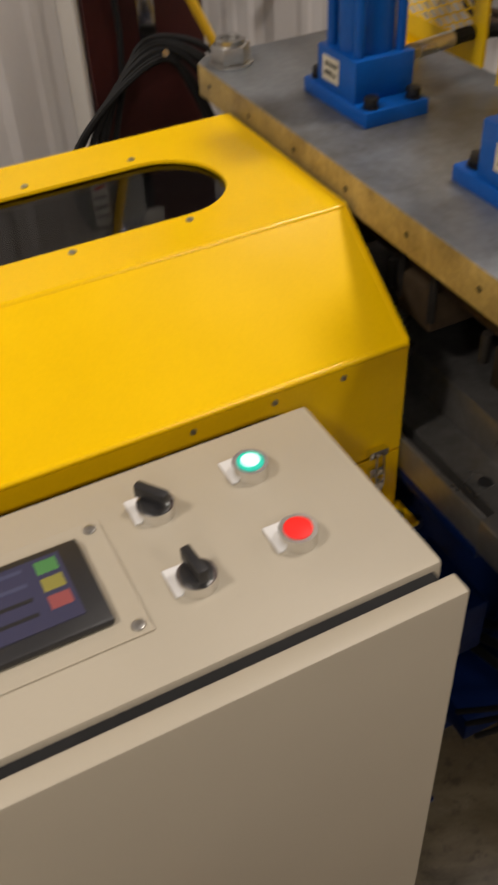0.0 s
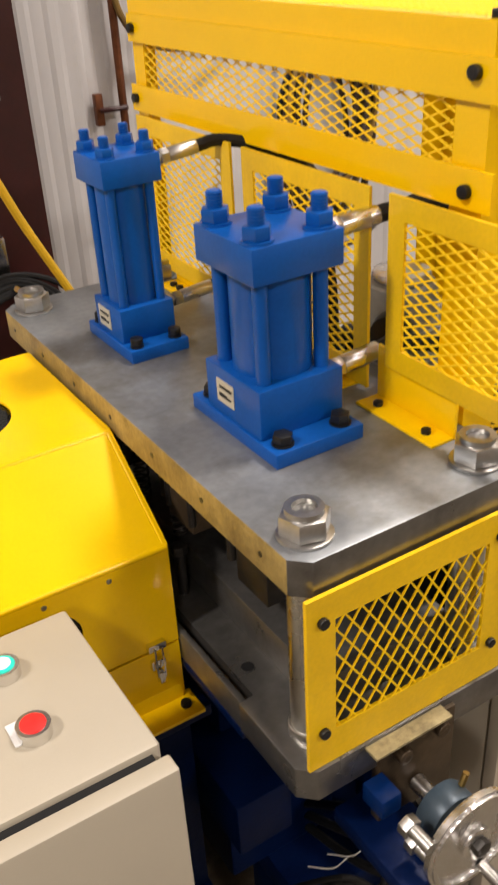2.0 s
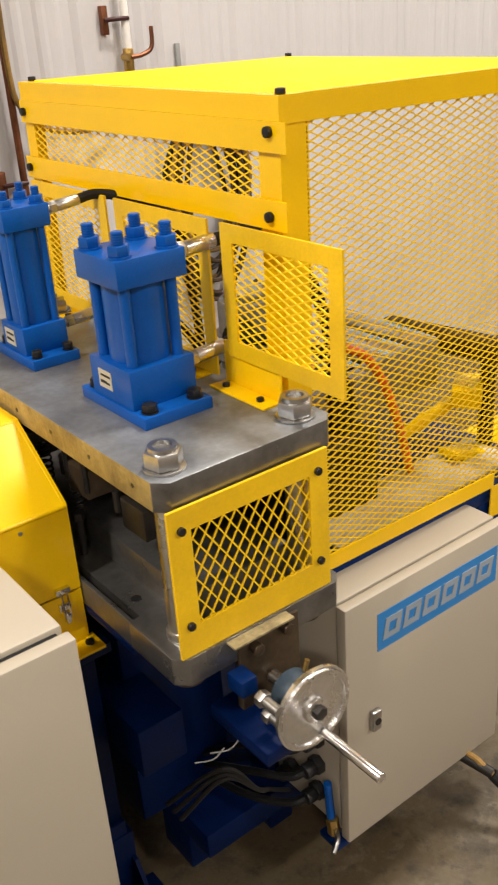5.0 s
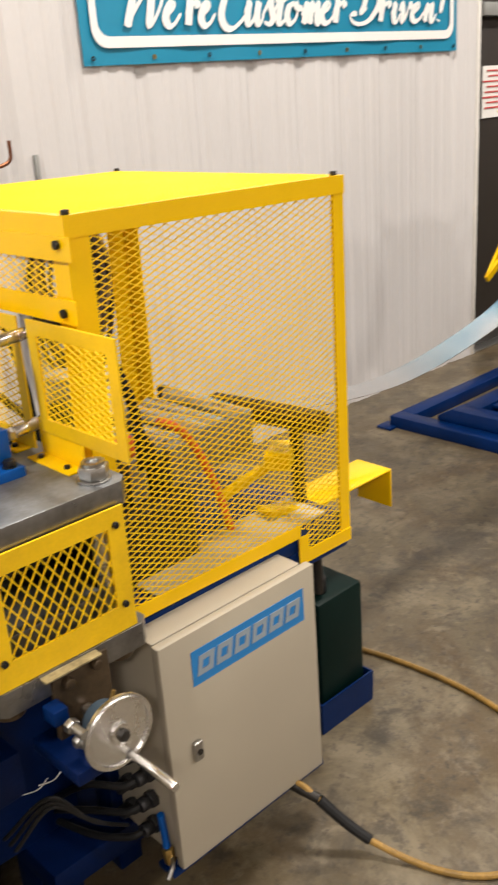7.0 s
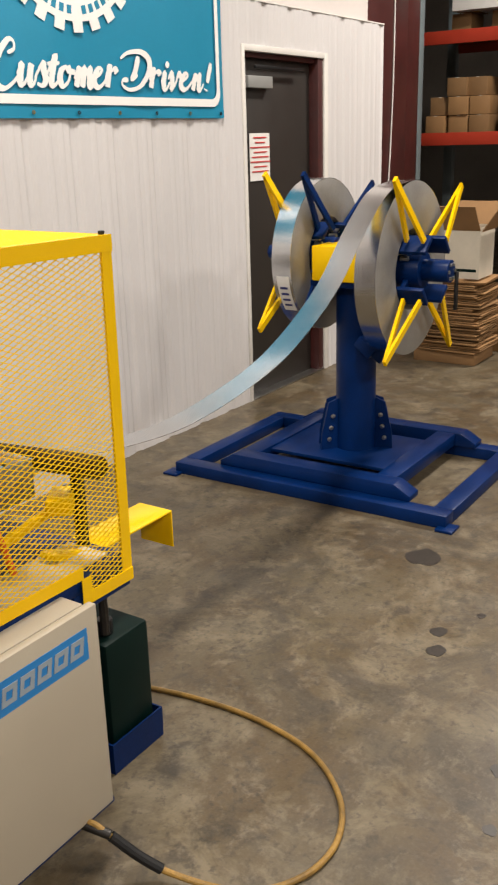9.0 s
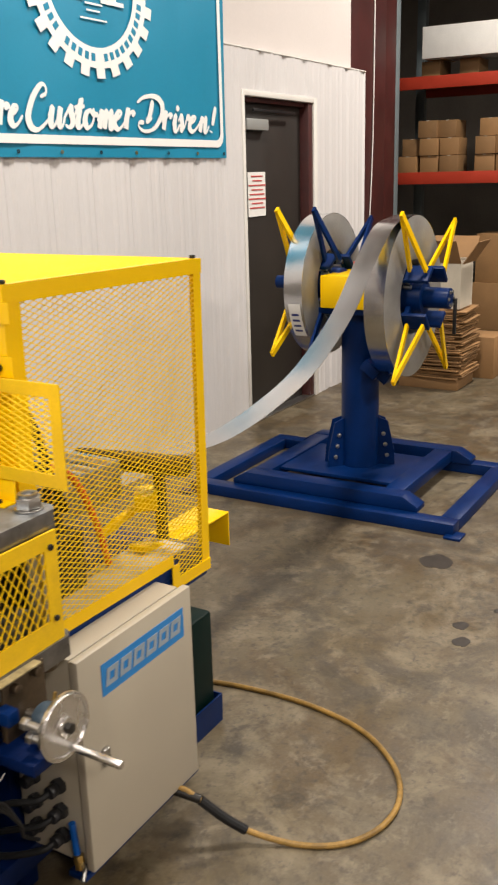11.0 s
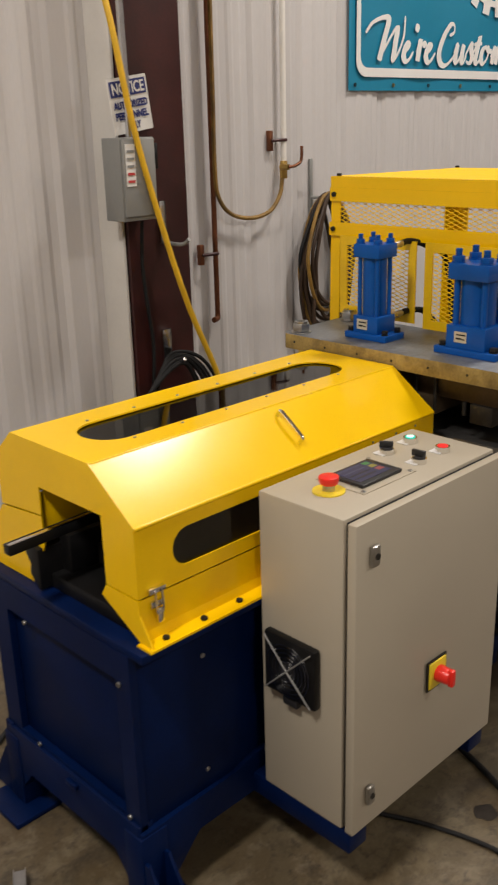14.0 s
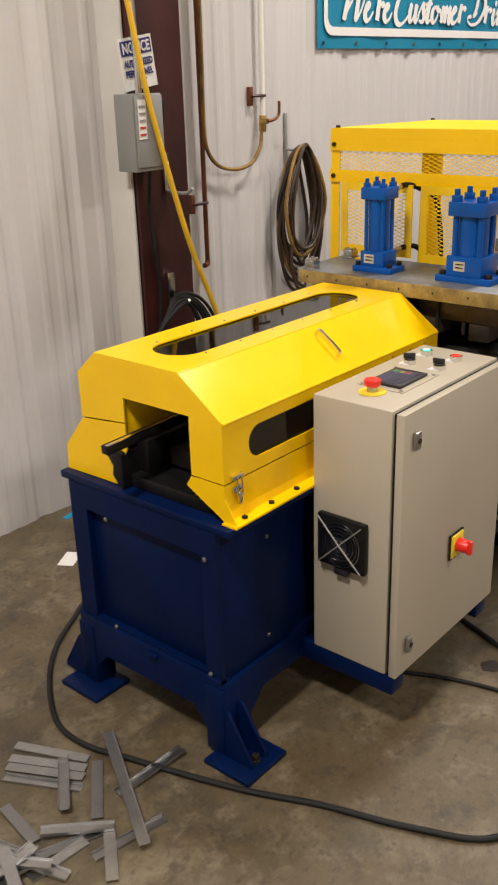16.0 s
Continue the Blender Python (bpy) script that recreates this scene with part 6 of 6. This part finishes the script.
for yc, sgn, zc in ((1.12, -1, 1.035), (1.57, 1, 1.085)):
    hub = part("mandrel_hub", cyl(B(), (4.45, yc - 0.11, zc), (4.45, yc + 0.11, zc), 0.085, 28, bevel=0.006), NAVY_REEL, reel)
    if sgn < 0:
        part("hub_sleeve", cyl(B(), (4.45, 0.88, zc), (4.45, 1.02, zc), 0.052, 28, bevel=0.004), NAVY_REEL, hub)
        for k in range(6):
            a = k * math.pi / 3
            part("sleeve_bolt", hexbolt(B(), (4.45 + 0.036 * math.cos(a), 0.88, zc + 0.036 * math.sin(a)), (0, -1, 0), 0.009, 0.008), BRIGHT, hub)
    for k in range(4):
        a = radians(45 + 90 * k + (-5 if sgn < 0 else -6))
        m = Matrix.Translation((4.45, yc, zc)) @ Matrix.Rotation(-a, 4, "Y")
        bm = box(B(), 0.15, 0.172, -0.17 if sgn < 0 else -0.1, 0.1 if sgn < 0 else 0.16, -0.05, 0.05, 0.004)
        box(bm, 0.08, 0.155, -0.06, -0.035, -0.02, 0.02, 0.002)
        box(bm, 0.08, 0.155, 0.035, 0.06, -0.02, 0.02, 0.002)
        bmesh.ops.transform(bm, matrix=m, verts=bm.verts)
        shoe = part("mandrel_shoe", bm, NAVY_REEL, reel)
        for u in (0.1, 0.135):
            for v in (-0.045, 0.05):
                bm = cyl(B(), (u, v - 0.02, 0.028), (u, v + 0.02, 0.028), 0.011, 10)
                bmesh.ops.transform(bm, matrix=m, verts=bm.verts)
                part("link_bolt", bm, BRIGHT, shoe)
        for side in ((-0.1,) if sgn < 0 else (0.095, -0.085)):
            mt = YELLOW if (sgn < 0 or side > 0) else NAVY_REEL
            bm = B()
            out_y = side - 0.012 if side < 0 else side + 0.012
            reach, start = (0.545, 0.2) if sgn < 0 else (0.5, 0.18)
            for s in (-1, 1):
                p0, p1 = Vector((start, out_y + s * 0.04, 0.0)), Vector((reach, out_y, 0.0))
                d = p1 - p0
                q = d.to_track_quat("X", "Z").to_matrix().to_4x4()
                bmesh.ops.create_cube(bm, size=1, matrix=Matrix.Translation((p0 + p1) / 2) @ q @ Matrix.Diagonal((d.length + 0.02, 0.014, 0.03, 1)))
            bmesh.ops.transform(bm, matrix=m, verts=bm.verts)
            part("keeper_arm", bm, mt, shoe, "V-shaped keeper arm")
bm = box(B(), 4.31, 4.39, 1.2, 1.3, 0.64, 0.7, 0.004, Matrix.Rotation(radians(38), 4, "X"))
box(bm, 4.33, 4.43, 1.12, 1.2, 0.6, 0.76, 0.004, Matrix.Rotation(radians(38), 4, "X"))
part("post_bracket", bm, NAVY_REEL, reel)
part("stop_button", cyl(B(), (4.5, 1.4, 1.15), (4.5, 1.4, 1.2), 0.022, 20, r2=0.026, bevel=0.004), REDP, reel, "red mushroom stop button")
part("hand_crank", box(B(), 4.49, 4.51, 0.865, 0.88, 0.85, 1.03, 0.003), BLACK, reel)
part("brake_lever", tube(B(), [(4.38, 1.22, 0.95), (4.33, 1.16, 0.84), (4.3, 1.12, 0.74)], 0.016, 8), NAVY_REEL, reel)


def steel_coil(y0, y1, ro, ri, zc, label):
    bm = B()
    yc, n = (y0 + y1) / 2, 96
    prof = [(ri, y0 + 0.001), (ri + 0.002, y0), (ro - 0.002, y0), (ro, y0 + 0.001), (ro, y1 - 0.001), (ro - 0.002, y1), (ri + 0.002, y1), (ri, y1 - 0.001)]
    rings = [[bm.verts.new((4.45 + r * math.cos(2 * math.pi * k / n), y, zc + r * math.sin(2 * math.pi * k / n))) for k in range(n)] for r, y in prof]
    for i in range(len(rings)):
        a, b = rings[i], rings[(i + 1) % len(rings)]
        for k in range(n):
            bm.faces.new((a[k], a[(k + 1) % n], b[(k + 1) % n], b[k]))
    th_ = thing("steel_coil", (4.45, (y0 + y1) / 2, zc - ro), label, "steel coil", "coils on the decoiler")
    part("coil_side", bm, COILSIDE, th_)
    bm = ring(B(), (4.45, (y0 + y1) / 2, zc), (0, 1, 0), ro + 0.0012, ro - 0.001, y1 - y0 - 0.001, 128)
    part("outer_wrap", bm, GALV, th_, "bright outer wrap of strip")
    return th_


sc1 = steel_coil(1.07, 1.172, 0.402, 0.19, 1.035, "tightly wound galvanised steel coil feeding the strip")
sc2 = steel_coil(1.52, 1.622, 0.362, 0.185, 1.085, "spare galvanised steel coil on the idle decoiler mandrel")
tag = B()
rows_ = [[tag.verts.new((4.45 + 0.3645 * math.cos(a), y, 1.085 + 0.3645 * math.sin(a))) for y in (1.535, 1.6)] for a in [radians(190 + 3 * k) for k in range(11)]]
for a, b in zip(rows_, rows_[1:]):
    tag.faces.new((a[0], a[1], b[1], b[0]))
tag.normal_update()
bmesh.ops.solidify(tag, geom=tag.faces[:], thickness=0.0006)
tg = part("coil_label", tag, PAPER, sc2, "white paper coil label")
for k in range(4):
    a = radians(199 + 5 * k)
    bm = box(B(), -0.0005, 0.0005, -0.02, 0.02, -0.006, 0.006)
    bmesh.ops.transform(bm, matrix=Matrix.Translation((4.45 + 0.3662 * math.cos(a), 1.567, 1.085 + 0.3662 * math.sin(a))) @ Matrix.Rotation(-a, 4, "Y"), verts=bm.verts)
    part("printed_bar", bm, NAVYINK, tg)
for ob in (reel, sc1, sc2):
    ob.location.y += 0.065

# ---- storage behind ----
rack = thing("pallet_rack", (10.0, 2.5, 0), "tall pallet rack with orange beams, half full of cartons", "pallet rack")
for y in (-0.9, 3.35):
    for x in (9.5, 10.6):
        part("rack_post", box(B(), x, x + 0.1, y, y + 0.1, 0, 4.4, 0.004), RACKGREY, rack)
for z in (1.57, 2.5, 3.6):
    for x in (9.48, 10.66):
        part("rack_beam", box(B(), x, x + 0.05, -0.8, 3.35, z - 0.06, z + 0.06, 0.004), RACKRED, rack)
    part("shelf_deck", box(B(), 9.53, 10.66, -0.8, 3.35, z + 0.03, z + 0.05), DARKSTEEL, rack)
ctn = thing("carton", (9.75, 2.7, 1.62), "brown cardboard carton on the rack", "carton", "cartons on the rack")
part("carton_box", box(B(), 9.6, 9.9, 2.6, 2.8, 1.62, 1.79, 0.003), CARD, ctn)
part("tape", box(B(), 9.599, 9.9, 2.685, 2.715, 1.786, 1.7915), CARDPALE, ctn)
for k, (dy, dz) in enumerate(((0.45, 0), (0.22, 0), (0.43, 0.175), (0.22, 0.175), (0.01, 0.175), (0.04, 0.35), (0.24, 0.35), (-0.36, 0), (-0.58, 0), (-0.37, 0.175), (-0.58, 0.175), (-0.4, 0.35), (-0.82, 0), (-0.82, 0.175))):
    copy_thing(ctn, pose(9.75 + 0.02 * (k % 3), 2.7 + dy, 1.62 + dz, 0, 0, (k * 37) % 5 - 2))
for k, (dy, dz) in enumerate(((0.15, 0.0), (-0.25, 0.0), (0.1, 0.175), (-1.2, 0), (-1.5, 0.0))):
    copy_thing(ctn, pose(9.85, 2.8 + dy, 2.551 + dz, 0, 0, (k * 23) % 7 - 3))
white = solo("white_carton", box(B(), 9.55, 9.95, 2.2, 3.0, 2.75, 3.05, 0.003), PAPER, "white cartons on the upper rack shelf", "carton")
white.location.z = 2.551 + 0.175 + 0.155
low = thing("low_carton", (9.8, 2.2, 0), "brown cardboard cartons on the floor under the rack", "carton")
part("carton_box", box(B(), 9.6, 10.1, 1.9, 2.4, 0, 0.5, 0.004), CARD, low)
part("carton_box", box(B(), 9.62, 10.08, 1.95, 2.38, 0.5, 1.0, 0.004), CARD, low)
rng = random.Random(9)
stack = thing("flattened_cartons", (7.1, 1.85, 0), "stack of flattened cardboard on a pallet", "cardboard stack")
part("pallet", box(B(), 6.98, 7.38, 1.63, 2.11, 0.0, 0.09, 0.004), CARD, stack)
for k in range(40):
    o, q = rng.uniform(-0.025, 0.025), rng.uniform(-0.03, 0.03)
    part("flat_carton", box(B(), 6.96 + o, 7.4 + o, 1.62 + q, 2.12 + q, 0.092 + 0.0132 * k, 0.1 + 0.0132 * k, 0.001, Matrix.Rotation(radians(rng.uniform(-5, 5)), 4, "Z")), CARD, stack)
ob_ = thing("open_carton", (7.15, 1.82, 0.62), "open pale carton with brown flaps on the cardboard stack", "carton")
for x0, x1, y0, y1 in ((7.0, 7.006, 1.64, 2.04), (7.294, 7.3, 1.64, 2.04), (7.006, 7.294, 1.64, 1.646), (7.006, 7.294, 2.034, 2.04)):
    part("carton_wall", box(B(), x0, x1, y0, y1, 0.63, 0.99), CARDPALE, ob_)
part("green_line", box(B(), 6.9985, 6.9995, 1.66, 2.02, 0.68, 0.7), GREEN, ob_)
for sx, rot, ax in ((7.0, -38, "x0"), (7.3, 40, "x1")):
    bm = box(B(), -0.11, 0.11, -0.2, 0.2, -0.003, 0.003)
    bmesh.ops.transform(bm, matrix=Matrix.Translation((sx + (-0.07 if sx < 7.1 else 0.07), 1.84, 1.06)) @ Matrix.Rotation(radians(rot + 90 if sx < 7.1 else rot - 90), 4, "Y") @ Matrix.Rotation(0.0, 4, "Z"), verts=bm.verts)
    part("flap", bm, CARD, ob_)
bm = box(B(), -0.15, 0.15, -0.1, 0.1, -0.003, 0.003)
bmesh.ops.transform(bm, matrix=Matrix.Translation((7.15, 1.57, 1.05)) @ Matrix.Rotation(radians(-55), 4, "X"), verts=bm.verts)
part("flap", bm, CARD, ob_)
solo("floor_carton", box(B(), 7.3, 7.62, 1.5, 1.82, 0, 0.34, 0.004), CARD, "brown cardboard carton on the floor", "carton")
for ob in (stack, ob_):
    ob.location.x -= 0.2

# ---- on the floor ----
bm = tube(B(), [(1.62, 0.75, 0.13), (1.645, 0.69, 0.155), (1.66, 0.645, 0.13), (1.7, 0.57, 0.055), (1.75, 0.45, 0.012), (1.79, 0.355, 0.0081), (1.85, 0.29, 0.0081), (1.937, 0.252, 0.0081), (2.04, 0.252, 0.0081), (2.146, 0.297, 0.0081), (2.24, 0.385, 0.0081),
                (2.307, 0.5, 0.0081), (2.343, 0.66, 0.0081), (2.347, 0.82, 0.0081), (2.325, 1.0, 0.0081), (2.26, 1.22, 0.0081), (2.1, 1.45, 0.0081), (1.95, 1.6, 0.0081)], 0.008, 10)
hose = thing("floor_air_hose", (2.0, 0.7, 0), "soiled yellow air hose curled on the floor", "hose")
part("hose", bm, HOSEOLD, hose)
part("rubber_sleeve", tube(B(), [(1.662, 0.64, 0.128), (1.69, 0.588, 0.075), (1.715, 0.54, 0.038)], 0.0125, 10), RUBBER, hose, "black rubber strain relief")
part("brass_end", cyl(B(), (1.636, 0.705, 0.152), (1.662, 0.64, 0.13), 0.012, 12), DARKSTEEL, hose)
bm = tube(B(), [(0.5, 1.8, 0.0081), (0.3, 1.83, 0.0081), (0.15, 1.76, 0.0081), (0.02, 1.68, 0.0081), (-0.1, 1.56, 0.0081), (-0.2, 1.4, 0.0081), (-0.215, 1.27, 0.0081), (-0.175, 1.13, 0.0081), (-0.13, 0.98, 0.0081), (-0.075, 0.82, 0.0081),
                (0.0, 0.65, 0.0081), (0.07, 0.45, 0.0081), (0.17, 0.28, 0.0081), (0.4, 0.25, 0.0081), (0.7, 0.4, 0.0081), (0.85, 0.6, 0.0081), (0.95, 0.85, 0.0081)], 0.0078, 10)
solo("floor_power_cable", bm, RUBBER, "black power cable lying on the concrete floor", "cable")

rng = random.Random(21)


def offcut_mesh(length, wd):
    """Short channel offcut of thin strip: flat web with two low flanges."""
    prof = [(-wd / 2, 0.008), (-wd / 2, 0), (wd / 2, 0), (wd / 2, 0.008), (wd / 2 - 0.0018, 0.008), (wd / 2 - 0.0018, 0.0018), (-wd / 2 + 0.0018, 0.0018), (-wd / 2 + 0.0018, 0.008)]
    bm = prism(B(), prof, "y", -length / 2, length / 2)
    return mesh_of("steel_offcut", bm, OFFCUT)


LAID = [(-0.256, 1.065, 0.02, -30, 0.41), (-0.175, 1.057, 0.009, 85, 0.21), (-0.299, 1.12, 0, -41, 0.2), (-0.342, 1.196, 0.011, -38, 0.2), (-0.42, 1.05, 0.012, 47, 0.17), (-0.353, 0.943, 0.0, 78, 0.19), (-0.286, 1.315, 0, 24, 0.21), (-0.319, 1.29, 0, 28, 0.21), (-0.343, 1.27, 0, 28, 0.21), (-0.37, 1.246, 0, 28, 0.21), (-0.417, 0.938, 0.0, -39, 0.15), (-0.5, 1.021, 0, 85, 0.15), (-0.492, 1.176, 0.002, -8, 0.15), (-0.545, 1.04, 0.01, 19, 0.16)]
for k in range(22):
    LAID.append((rng.gauss(-0.66, 0.08), rng.gauss(1.06, 0.13), rng.choice((0, 0.01, 0.02, 0.03)), rng.uniform(-90, 90), 0.2))
SIZES = {}
for k, (x, y, z, a, size) in enumerate(LAID):
    if size not in SIZES:
        SIZES[size] = offcut_mesh(size, 0.028)
    ob = new("steel_offcut", SIZES[size])
    ob.matrix_world = pose(x, y, z, rng.uniform(-4, 4) if z > 0.005 else 0, 180 if rng.random() < 0.35 else 0, a) @ Matrix.Translation((0, 0, 0.0))
    if abs(ob.matrix_world.to_euler().y) > 1:
        ob.location.z += 0.008
    tagged(ob, "short bright steel channel offcut on the floor", "offcut", "offcuts on the floor")
bm = box(B(), -0.05, 0.05, -0.03, 0.03, 0.0, 0.0015)
bmesh.ops.transform(bm, matrix=pose(0.42, 2.1, 0.0, 0, 0, 30), verts=bm.verts)
solo("paper_scrap", bm, PAPER, "small white paper scrap on the floor", "paper")
bm = box(B(), -0.08, 0.08, -0.015, 0.015, 0.0, 0.002)
bmesh.ops.transform(bm, matrix=pose(0.7, 2.39, 0.0, 0, 0, 10), verts=bm.verts)
solo("teal_scrap", bm, BANNER, "small teal strip scrap by the wall", "scrap")
OIL = material("oil_stain", (0.035, 0.029, 0.024), 0.35, 0, 0.3, 30, 90, 0.05)
for x, y, r in ((3.62, 0.695, 0.075), (3.1, 0.42, 0.032), (2.98, 0.38, 0.036), (3.28, 0.33, 0.018), (3.3, 0.1, 0.025), (2.27, -0.05, 0.02), (2.5, 0.0, 0.03), (0.76, 0.59, 0.03)):
    n = 26
    outline = [(x + r * (1 + 0.12 * math.sin(3 * a + x * 9) + 0.07 * math.sin(7 * a)) * math.cos(a), y + 0.9 * r * (1 + 0.1 * math.sin(2 * a + y * 7) + 0.06 * math.sin(5 * a)) * math.sin(a)) for a in [2 * math.pi * k / n for k in range(n)]]
    solo("oil_spot", prism(B(), outline, "z", 0.0002, 0.0012), OIL, "dark oil stain on the concrete floor", "stain", "oil stains")
solo("floor_sensor_cable", tube(B(), [(0.55, 0.82, 0.0061), (0.588, 0.743, 0.0061), (0.624, 0.662, 0.0061), (0.66, 0.535, 0.0061), (0.665, 0.44, 0.0061)], 0.006, 8), RUBBER, "short black cable on the floor under the cabinet", "cable")
